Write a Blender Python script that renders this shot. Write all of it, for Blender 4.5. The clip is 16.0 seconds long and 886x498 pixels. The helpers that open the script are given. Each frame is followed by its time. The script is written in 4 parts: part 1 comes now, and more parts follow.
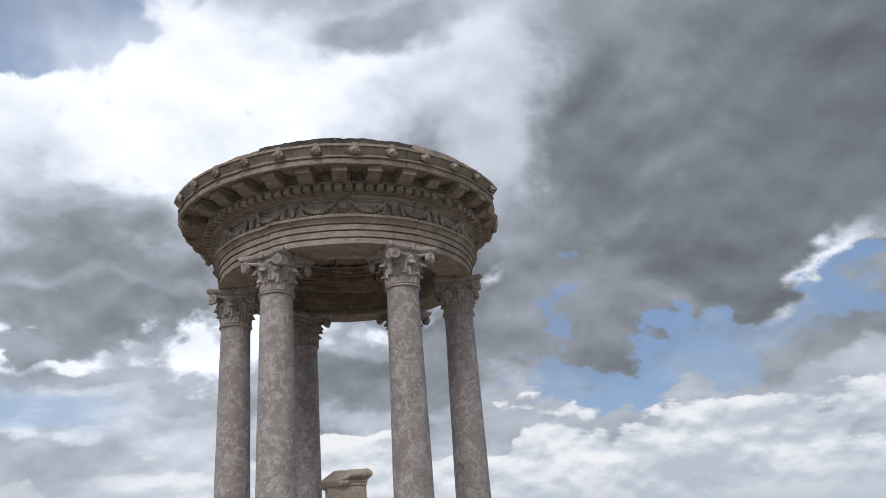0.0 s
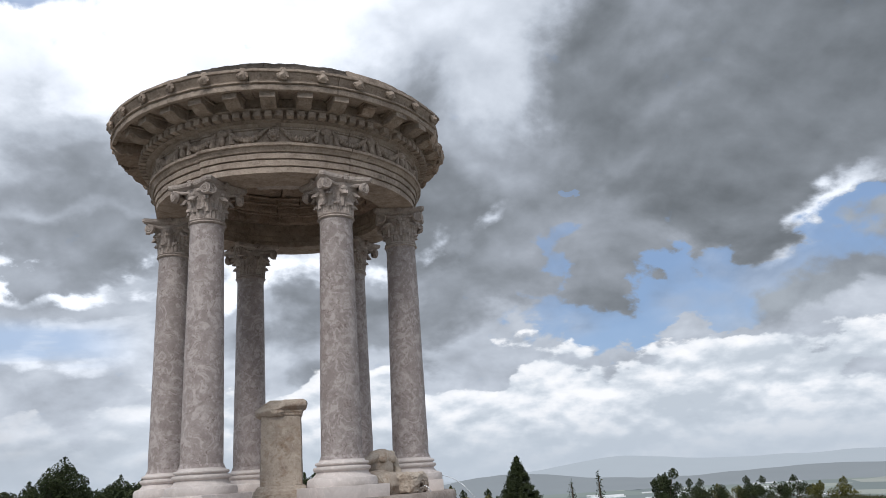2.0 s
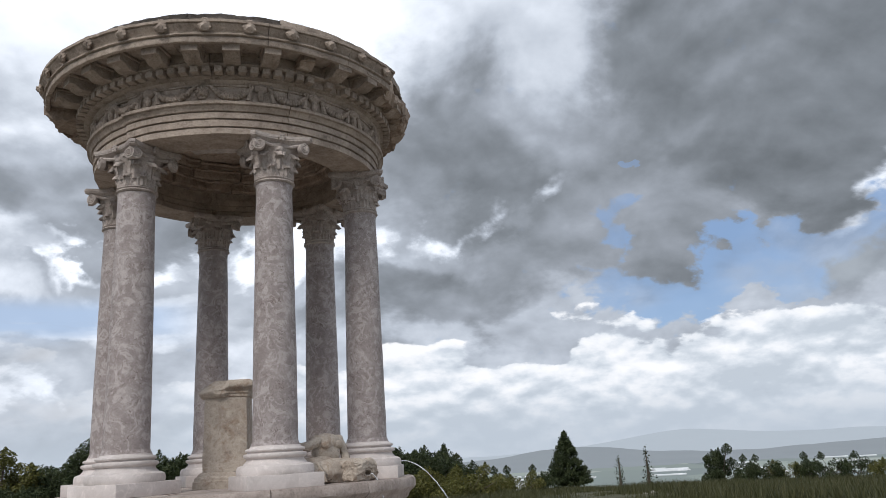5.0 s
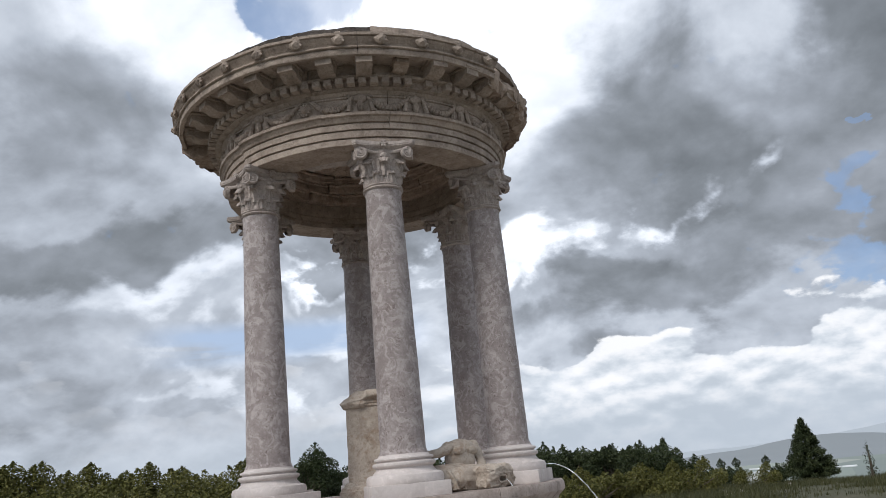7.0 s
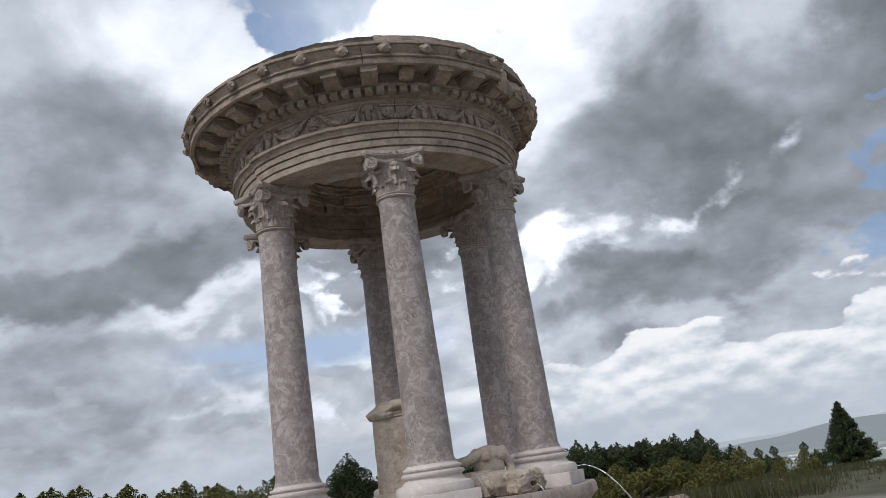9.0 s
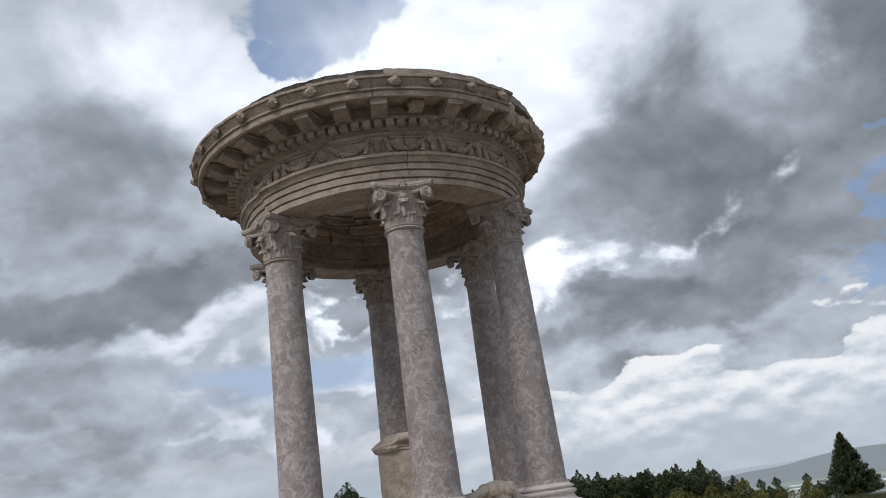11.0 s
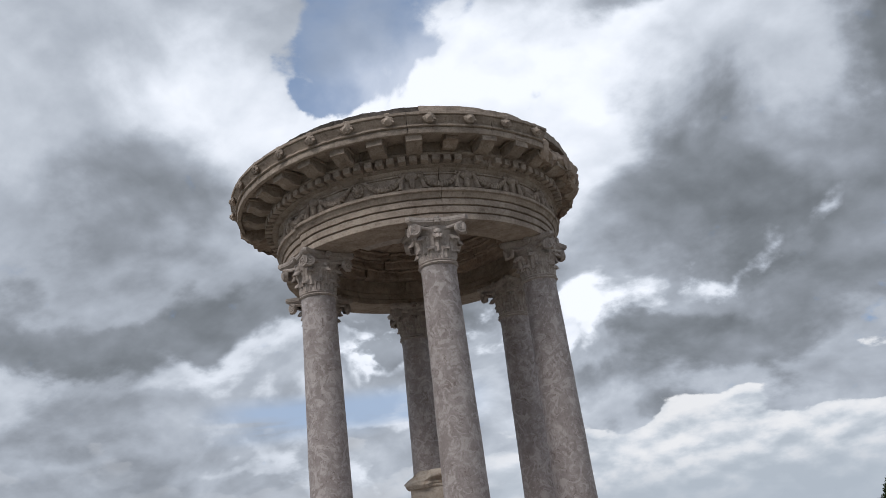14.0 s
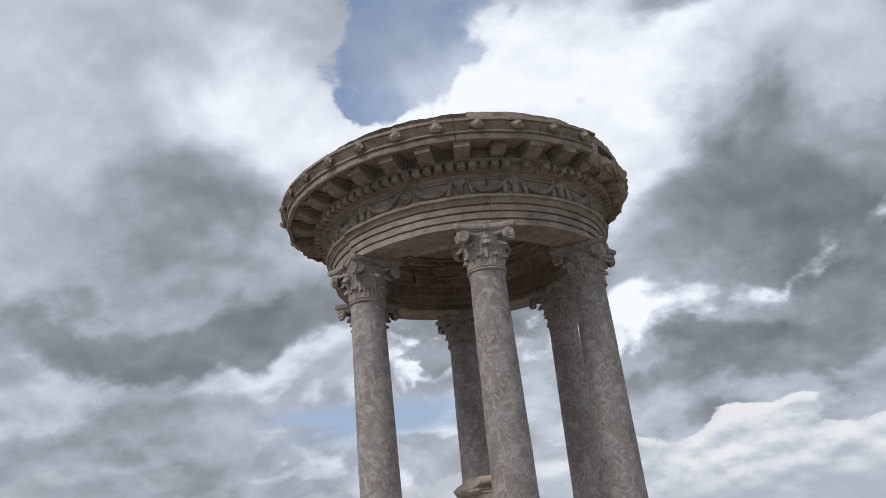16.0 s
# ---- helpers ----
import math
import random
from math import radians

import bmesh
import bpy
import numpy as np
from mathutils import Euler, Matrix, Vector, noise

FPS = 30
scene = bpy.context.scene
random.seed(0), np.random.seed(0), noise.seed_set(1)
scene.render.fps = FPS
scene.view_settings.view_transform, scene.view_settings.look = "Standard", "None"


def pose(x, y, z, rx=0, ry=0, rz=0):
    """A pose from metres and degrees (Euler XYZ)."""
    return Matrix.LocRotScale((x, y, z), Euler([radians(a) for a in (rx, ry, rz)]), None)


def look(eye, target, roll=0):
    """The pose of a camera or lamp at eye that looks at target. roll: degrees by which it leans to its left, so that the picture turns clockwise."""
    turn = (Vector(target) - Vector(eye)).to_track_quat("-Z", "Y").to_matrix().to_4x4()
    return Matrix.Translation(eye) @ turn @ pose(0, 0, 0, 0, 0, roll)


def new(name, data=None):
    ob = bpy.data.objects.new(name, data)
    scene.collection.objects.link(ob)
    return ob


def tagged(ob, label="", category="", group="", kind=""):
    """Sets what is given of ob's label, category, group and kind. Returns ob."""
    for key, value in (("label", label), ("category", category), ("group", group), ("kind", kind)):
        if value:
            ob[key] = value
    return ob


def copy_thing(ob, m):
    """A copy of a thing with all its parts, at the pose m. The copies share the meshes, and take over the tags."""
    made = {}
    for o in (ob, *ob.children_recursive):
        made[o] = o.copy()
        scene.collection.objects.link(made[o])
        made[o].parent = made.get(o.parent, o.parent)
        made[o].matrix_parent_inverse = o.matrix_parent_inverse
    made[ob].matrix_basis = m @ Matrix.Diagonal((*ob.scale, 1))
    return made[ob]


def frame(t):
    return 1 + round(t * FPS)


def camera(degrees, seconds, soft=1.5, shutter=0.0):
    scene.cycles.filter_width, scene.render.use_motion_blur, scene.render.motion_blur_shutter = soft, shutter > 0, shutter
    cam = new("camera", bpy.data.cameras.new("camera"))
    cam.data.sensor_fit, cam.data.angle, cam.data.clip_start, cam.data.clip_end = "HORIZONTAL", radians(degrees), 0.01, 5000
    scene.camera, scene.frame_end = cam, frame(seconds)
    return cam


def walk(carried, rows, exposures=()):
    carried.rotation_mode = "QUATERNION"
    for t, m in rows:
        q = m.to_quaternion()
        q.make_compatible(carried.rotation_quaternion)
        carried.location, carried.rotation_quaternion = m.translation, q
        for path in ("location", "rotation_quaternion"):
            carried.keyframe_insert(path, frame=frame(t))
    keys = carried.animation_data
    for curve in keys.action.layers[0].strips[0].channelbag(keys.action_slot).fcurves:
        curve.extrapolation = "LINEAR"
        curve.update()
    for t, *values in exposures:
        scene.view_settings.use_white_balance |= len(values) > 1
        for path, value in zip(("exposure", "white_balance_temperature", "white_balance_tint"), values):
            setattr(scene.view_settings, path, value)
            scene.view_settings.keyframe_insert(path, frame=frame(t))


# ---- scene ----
cam = camera(59.01, 16.0, soft=0.8)
# seconds, eye x y z, yaw, pitch, roll; the temple's axis is the origin
ROWS = [
    (0.0, 1.408, -10.917, 1.600, 1.34, 20.58, 4.08),
    (0.5, 1.424, -10.989, 1.593, 2.11, 19.57, 4.74),
    (1.0, 1.554, -11.034, 1.577, 3.05, 18.17, 4.66),
    (1.5, 1.898, -10.895, 1.534, 2.71, 17.04, 4.13),
    (2.0, 2.237, -10.710, 1.518, 1.18, 16.05, 3.53),
    (2.5, 2.492, -10.413, 1.485, 1.29, 15.53, 2.75),
    (3.0, 2.693, -10.207, 1.512, 4.21, 15.80, 2.21),
    (3.5, 2.795, -10.162, 1.526, 7.22, 16.47, 2.44),
    (4.0, 2.928, -10.078, 1.485, 6.55, 16.42, 3.10),
    (4.2, 3.020, -9.996, 1.506, 5.30, 15.96, 3.22),
    (6.3, 4.206, -9.268, 1.644, 10.85, 13.92, 4.21),
    (6.5, 4.280, -9.187, 1.596, 14.48, 14.55, 4.61),
    (7.0, 4.435, -9.056, 1.591, 22.00, 15.52, 5.38),
    (7.5, 4.504, -9.027, 1.628, 25.48, 15.81, 6.44),
    (8.0, 4.440, -9.044, 1.625, 25.60, 16.03, 7.26),
    (8.5, 4.481, -8.967, 1.622, 24.73, 16.03, 8.15),
    (11.0, 4.389, -9.008, 1.720, 24.33, 17.94, 7.89),
    (11.5, 4.432, -8.994, 1.693, 24.42, 19.12, 7.45),
    (12.0, 4.449, -9.006, 1.682, 23.92, 19.77, 7.56),
    (12.5, 4.460, -9.011, 1.713, 23.84, 20.13, 7.50),
    (13.0, 4.468, -9.018, 1.702, 24.70, 20.52, 7.18),
    (13.5, 4.423, -9.046, 1.693, 25.67, 20.75, 6.89),
    (14.0, 4.425, -9.040, 1.702, 26.74, 20.81, 6.82),
    (14.5, 4.419, -9.060, 1.715, 27.59, 20.96, 6.91),
    (15.0, 4.427, -9.063, 1.708, 28.53, 21.27, 6.72),
    (15.5, 4.396, -9.075, 1.715, 29.22, 21.46, 6.37),
    (16.0, 4.389, -9.052, 1.705, 29.93, 21.63, 5.88),
]
EXPOSURES = [(0.0, -0.07, 6150, 10), (2.2, 0.1, 6150, 10), (3.5, 0.1, 6150, 10), (6.5, 0.14, 6150, 10), (7.5, 0.06, 6150, 10), (8.5, 0.0, 6150, 10), (12.5, -0.1, 6150, 10), (16.0, -0.18, 6150, 10)]
walk(cam, [(t, pose(x, y, z, 90 + pitch, roll, yaw)) for t, x, y, z, yaw, pitch, roll in ROWS], exposures=EXPOSURES)

# ---- world: a broken overcast sky ----
SUN_EL, SUN_AZ = 45.0, 198.0   # degrees; azimuth clockwise from +y
world = bpy.data.worlds.new("sky")
scene.world = world
world.use_nodes = True
wt = world.node_tree
wt.nodes.clear()


def node(tree, kind, **values):
    n = tree.nodes.new(kind)
    for key, value in values.items():
        n.inputs[key.replace("_", " ")].default_value = value
    return n


def calc(tree, op, a, b=None, c=None, clamp=False):
    n = tree.nodes.new("ShaderNodeMath")
    n.operation, n.use_clamp = op, clamp
    for i, v in enumerate((a, b, c)):
        if v is None:
            continue
        if isinstance(v, (int, float)):
            n.inputs[i].default_value = v
        else:
            tree.links.new(v, n.inputs[i])
    return n.outputs[0]


def ramp(tree, fac, stops, interp="LINEAR"):
    n = tree.nodes.new("ShaderNodeValToRGB")
    n.color_ramp.interpolation = interp
    while len(n.color_ramp.elements) < len(stops):
        n.color_ramp.elements.new(0.5)
    for e, (p, c) in zip(n.color_ramp.elements, stops):
        e.position, e.color = p, (*c, 1) if len(c) == 3 else c
    tree.links.new(fac, n.inputs[0])
    return n.outputs[0]


def smooth(tree, v, lo, hi, a=0.0, b=1.0):
    n = tree.nodes.new("ShaderNodeMapRange")
    n.interpolation_type = "SMOOTHSTEP"
    tree.links.new(v, n.inputs[0])
    for i, x in enumerate((lo, hi, a, b)):
        n.inputs[i + 1].default_value = x
    return n.outputs[0]


def mix(tree, fac, a, b, blend="MIX"):
    n = tree.nodes.new("ShaderNodeMix")
    n.data_type, n.blend_type = "RGBA", blend
    for i, v in ((0, fac), (6, a), (7, b)):
        if isinstance(v, (int, float)):
            n.inputs[i].default_value = v
        elif isinstance(v, tuple):
            n.inputs[i].default_value = (*v, 1)
        else:
            tree.links.new(v, n.inputs[i])
    return n.outputs[2]


def fbm(tree, vec, scale, detail=6.0, rough=0.55, distort=0.0):
    n = node(tree, "ShaderNodeTexNoise", Scale=scale, Detail=detail, Roughness=rough, Distortion=distort)
    if vec is not None:
        tree.links.new(vec, n.inputs["Vector"])
    return n


direction = wt.nodes.new("ShaderNodeTexCoord").outputs["Generated"]
sep = wt.nodes.new("ShaderNodeSeparateXYZ")
wt.links.new(direction, sep.inputs[0])
az = calc(wt, "MULTIPLY", calc(wt, "ARCTAN2", sep.outputs[0], sep.outputs[1]), 57.2958)
el = calc(wt, "MULTIPLY", calc(wt, "ARCSINE", sep.outputs[2]), 57.2958)
# the clouds lie on a flat layer overhead, so that they crowd together towards the horizon
depth = calc(wt, "ADD", calc(wt, "MAXIMUM", sep.outputs[2], 0.0), 0.55)


def layer(shift):
    c = wt.nodes.new("ShaderNodeCombineXYZ")
    for i in (0, 1):
        wt.links.new(calc(wt, "MULTIPLY", calc(wt, "DIVIDE", sep.outputs[i], depth), shift), c.inputs[i])
    return c.outputs[0]


overhead, higher = layer(1.0), layer(0.968)
# uneven outlines: the plan of the clouds is warped by noise
warp = fbm(wt, overhead, 5.0, 8.0, 0.52, 0.15)
wsep = wt.nodes.new("ShaderNodeSeparateColor")
wt.links.new(warp.outputs["Color"], wsep.inputs[0])
u = calc(wt, "MULTIPLY_ADD", calc(wt, "SUBTRACT", wsep.outputs[0], 0.5), 26.0, az)
v = calc(wt, "MULTIPLY_ADD", calc(wt, "SUBTRACT", wsep.outputs[1], 0.5), 19.0, el)
place = wt.nodes.new("ShaderNodeCombineXYZ")
wt.links.new(u, place.inputs[0])
wt.links.new(v, place.inputs[1])


def cloud_bank(az0, el0, wide, high, tilt=0.0, soft=0.5):
    """1 inside an ellipse of the sky, fading to 0 over the outer part named by soft."""
    m = wt.nodes.new("ShaderNodeMapping")
    m.vector_type = "TEXTURE"
    m.inputs["Location"].default_value = (az0, el0, 0)
    m.inputs["Rotation"].default_value = (0, 0, radians(tilt))
    m.inputs["Scale"].default_value = (wide, high, 1)
    wt.links.new(place.outputs[0], m.inputs[0])
    ln = wt.nodes.new("ShaderNodeVectorMath")
    ln.operation = "LENGTH"
    wt.links.new(m.outputs[0], ln.inputs[0])
    return smooth(wt, ln.outputs["Value"], 1.0 + soft * 0.6, 1.0 - soft, 0.0, 1.0)


class Tone:
    value = smooth(wt, el, 0.0, 40.0, 0.70, 0.72)


def bank(tone, az0, el0, wide, high, tilt=0.0, soft=0.5, cover=1.0):
    """Lays a cloud of that brightness over those before it."""
    mask = cloud_bank(az0, el0, wide, high, tilt, soft)
    Tone.value = calc(wt, "MULTIPLY_ADD", calc(wt, "MULTIPLY", mask, cover), calc(wt, "SUBTRACT", tone, Tone.value), Tone.value)


# the bright thin part of the layer, high up
bank(0.965, -13, 31, 23, 8.5, 0, 0.4)
bank(0.80, -60, 32, 8, 8, 0, 0.6)
bank(0.95, -42, 33, 8, 6.5, 0, 0.7)
bank(0.97, -33, 30.5, 7, 3.5, 10, 0.6)
bank(0.86, -2, 26, 7, 6, 0, 0.7, 0.8)
# the dark mass to the east
bank(0.49, 29, 27, 22, 14, 0, 0.35)
bank(0.535, 8, 18, 12, 8, 15, 0.5)
bank(0.515, -2, 21.5, 9, 6.5, 0, 0.6)
bank(0.585, 16, 33.5, 7, 4, 10, 0.7, 0.8)
bank(0.455, 12, 27, 5, 5, 0, 0.8, 0.8)
bank(0.445, 22, 18.5, 11, 4, 14, 0.6)
bank(0.475, 31, 24, 8, 7, 0, 0.7, 0.8)
bank(0.80, 2, 29.5, 6, 5, 0, 0.8, 0.9)
bank(0.695, 5, 21, 4, 4, 0, 0.8, 0.6)
bank(0.655, -4, 36.5, 8, 2.6, -4, 0.5)
bank(0.555, 9, 13.3, 8, 3.4, 14, 0.5)
bank(0.535, -5, 10.6, 10, 2.8, 6, 0.5)
bank(0.495, -9, 11.2, 4, 1.8, 6, 0.6, 0.8)
bank(0.635, -3, 14.0, 3, 1.5, 10, 0.6, 0.7)
# the dark bands to the west
bank(0.70, -25, 22.5, 8, 2.6, 0, 0.6)
bank(0.565, -25, 20.5, 9, 2.6, 0, 0.6)
bank(0.565, -25, 15.3, 9, 2.7, 4, 0.5)
bank(0.585, -49, 24, 7, 4, 0, 0.7)
bank(0.92, -35, 27, 6, 3.5, 0, 0.8)
bank(0.725, -55, 22, 6, 3, 0, 0.7)
bank(0.535, -48, 17.2, 12, 2.8, -6, 0.5)
bank(0.565, -38, 17.4, 6, 3, 0, 0.6)
bank(0.615, -30, 13.2, 3.4, 2.6, 0, 0.5)
bank(0.785, -57, 13.6, 7, 2.2, 0, 0.5)
bank(0.615, -50, 11.5, 5, 3.0, 0, 0.6)
bank(0.665, -58, 9, 6, 3, 0, 0.7)
bank(0.635, -50, 4.5, 9, 2.4, 0, 0.7)
# openings where bright cloud shows through
bank(1.0, -13.5, 15.6, 4.2, 2.6, -10, 0.4)
bank(0.90, -39, 13.1, 6, 1.6, -4, 0.9)
bank(0.98, -18.2, 13.5, 2.6, 2.6, -30, 0.4)
bank(0.96, -27, 11.7, 4.5, 0.9, 4, 0.5)
bank(0.93, -5.2, 15.8, 1.5, 1.2, 30, 0.9)
bank(0.82, 1.6, 17.2, 1.8, 1.0, 20, 0.9)
bank(0.90, 28, 15.9, 5, 1.0, 12, 0.9)
bank(0.85, -30, 8.0, 12, 1.3, 0, 0.6)
bank(0.80, -15, 5, 12, 2, 0, 0.7)
puffs = fbm(wt, overhead, 5.2, 8.0, 0.50, 0.25).outputs[0]
puffs_up = fbm(wt, higher, 5.2, 8.0, 0.50, 0.25).outputs[0]
fine = fbm(wt, overhead, 17.0, 7.0, 0.52, 0.25).outputs[0]
fine_up = fbm(wt, higher, 17.0, 7.0, 0.52, 0.25).outputs[0]
# relief of the cloud bases: upper edges of the billows catch the light
relief = calc(wt, "ADD", calc(wt, "MULTIPLY", calc(wt, "SUBTRACT", puffs_up, puffs), 0.5), calc(wt, "MULTIPLY", calc(wt, "SUBTRACT", fine_up, fine), 0.11))
light = calc(wt, "ADD", Tone.value, calc(wt, "MULTIPLY_ADD", puffs, 0.24, -0.11))
light = calc(wt, "ADD", light, relief)
cloud = ramp(wt, light, [(0.30, (0.085, 0.092, 0.098)), (0.42, (0.148, 0.160, 0.170)), (0.52, (0.228, 0.244, 0.262)), (0.62, (0.335, 0.356, 0.388)),
                         (0.72, (0.48, 0.51, 0.555)), (0.82, (0.66, 0.69, 0.735)), (0.91, (0.86, 0.885, 0.93)), (1.0, (1.08, 1.09, 1.12))])
gap = None
for a0, e0, wide, high, tilt in ((17, 11.6, 13, 2.6, 15), (26, 13.2, 6, 1.8, 12), (10.3, 16.5, 0.9, 0.6, 20), (-28, 38, 9, 5.4, 4), (-33, 34.8, 4.5, 2.6, -20)):
    b = cloud_bank(a0, e0, wide, high, tilt, 0.5)
    gap = b if gap is None else calc(wt, "MAXIMUM", gap, b)
gap = smooth(wt, calc(wt, "ADD", gap, calc(wt, "MULTIPLY_ADD", fine, 2.0, -1.0)), 0.30, 0.75)
blue = wt.nodes.new("ShaderNodeTexSky")
blue.sky_type, blue.sun_disc = "NISHITA", False
blue.sun_elevation, blue.sun_rotation = radians(SUN_EL), radians(SUN_AZ)
bluec = mix(wt, 1.0, blue.outputs[0], (0.075, 0.075, 0.075), "MULTIPLY")
bluec = mix(wt, 0.55, bluec, (0.30, 0.44, 0.70))
sky = mix(wt, calc(wt, "MULTIPLY", gap, smooth(wt, puffs, 0.64, 0.40, 0.45, 0.9)), cloud, bluec)
# thin blue streaks low in the west
streak_map = wt.nodes.new("ShaderNodeMapping")
streak_map.inputs["Scale"].default_value = (1.0, 1.0, 7.0)
wt.links.new(direction, streak_map.inputs[0])
streaks = smooth(wt, fbm(wt, streak_map.outputs[0], 4.0, 6.0, 0.5, 0.3).outputs[0], 0.32, 0.50)
for value, lo, hi in ((el, 7.6, 9.4), (el, 11.6, 10.2), (az, -44.0, -38.0), (az, -21.0, -27.0)):
    streaks = calc(wt, "MULTIPLY", streaks, smooth(wt, value, lo, hi))
sky = mix(wt, calc(wt, "MULTIPLY", streaks, 0.95), sky, mix(wt, 0.35, bluec, (0.75, 0.82, 0.92)))
# a dark cloud that floats before the blue, and low heaps with crisp lit tops
sky = mix(wt, cloud_bank(27.5, 11.2, 6.0, 2.0, 10, 0.5), sky, mix(wt, smooth(wt, relief, -0.1, 0.1), (0.24, 0.26, 0.285), (0.38, 0.41, 0.44)))
low_map = wt.nodes.new("ShaderNodeMapping")
low_map.inputs["Scale"].default_value = (1.0, 1.0, 2.0)
wt.links.new(direction, low_map.inputs[0])
low_up = wt.nodes.new("ShaderNodeMapping")
low_up.inputs["Scale"].default_value = (1.0, 1.0, 2.0)
low_up.inputs["Location"].default_value = (0.0, 0.0, 0.022)
wt.links.new(direction, low_up.inputs[0])


def heaps(vec):
    return calc(wt, "ADD", fbm(wt, vec, 8.5, 10.0, 0.47, 0.1).outputs[0], calc(wt, "MULTIPLY_ADD", fbm(wt, vec, 26.0, 8.0, 0.5, 0.1).outputs[0], 0.34, -0.17))


heap, heap_up = heaps(low_map.outputs[0]), heaps(low_up.outputs[0])
lit = calc(wt, "MULTIPLY_ADD", calc(wt, "SUBTRACT", heap, heap_up), 1.9, calc(wt, "MULTIPLY_ADD", heap, 0.9, 0.05))
heap_col = ramp(wt, lit, [(0.26, (0.53, 0.57, 0.61)), (0.42, (0.62, 0.655, 0.69)), (0.55, (0.73, 0.755, 0.78)), (0.68, (0.87, 0.868, 0.87)), (0.84, (0.97, 0.95, 0.93))])
top = calc(wt, "ADD", smooth(wt, az, -30.0, 24.0, 6.4, 7.4), calc(wt, "MULTIPLY", cloud_bank(24.5, 8.0, 4.5, 3.0, 0, 0.8), 2.2))
low_mask = calc(wt, "MULTIPLY", smooth(wt, calc(wt, "MULTIPLY_ADD", calc(wt, "SUBTRACT", heap, 0.5), 16.0, calc(wt, "SUBTRACT", top, el)), 0.0, 0.9), smooth(wt, az, -40.0, -8.0, 0.12, 0.95))
sky = mix(wt, low_mask, sky, heap_col)
sky = mix(wt, smooth(wt, el, 4.5, 0.2, 0.0, 0.85), sky, (0.49, 0.535, 0.585))
bg = node(wt, "ShaderNodeBackground", Strength=1.0)
wt.links.new(sky, bg.inputs[0])
wt.links.new(bg.outputs[0], wt.nodes.new("ShaderNodeOutputWorld").inputs[0])
sun = new("sun", bpy.data.lights.new("sun", "SUN"))
sun.data.energy, sun.data.angle, sun.data.color = 2.0, radians(20), (1.0, 0.94, 0.86)
sa, se = radians(SUN_AZ), radians(SUN_EL)
sun.matrix_world = look((0, 0, 30), (-math.sin(sa) * math.cos(se), -math.cos(sa) * math.cos(se), 30 - math.sin(se)))


# ---- materials ----
def material(name):
    m = bpy.data.materials.new(name)
    m.use_nodes = True
    t = m.node_tree
    return m, t, t.nodes["Principled BSDF"]


def bump(t, bsdf, height, strength, distance=0.01):
    b = node(t, "ShaderNodeBump", Strength=strength, Distance=distance)
    t.links.new(height, b.inputs["Height"])
    t.links.new(b.outputs[0], bsdf.inputs["Normal"])


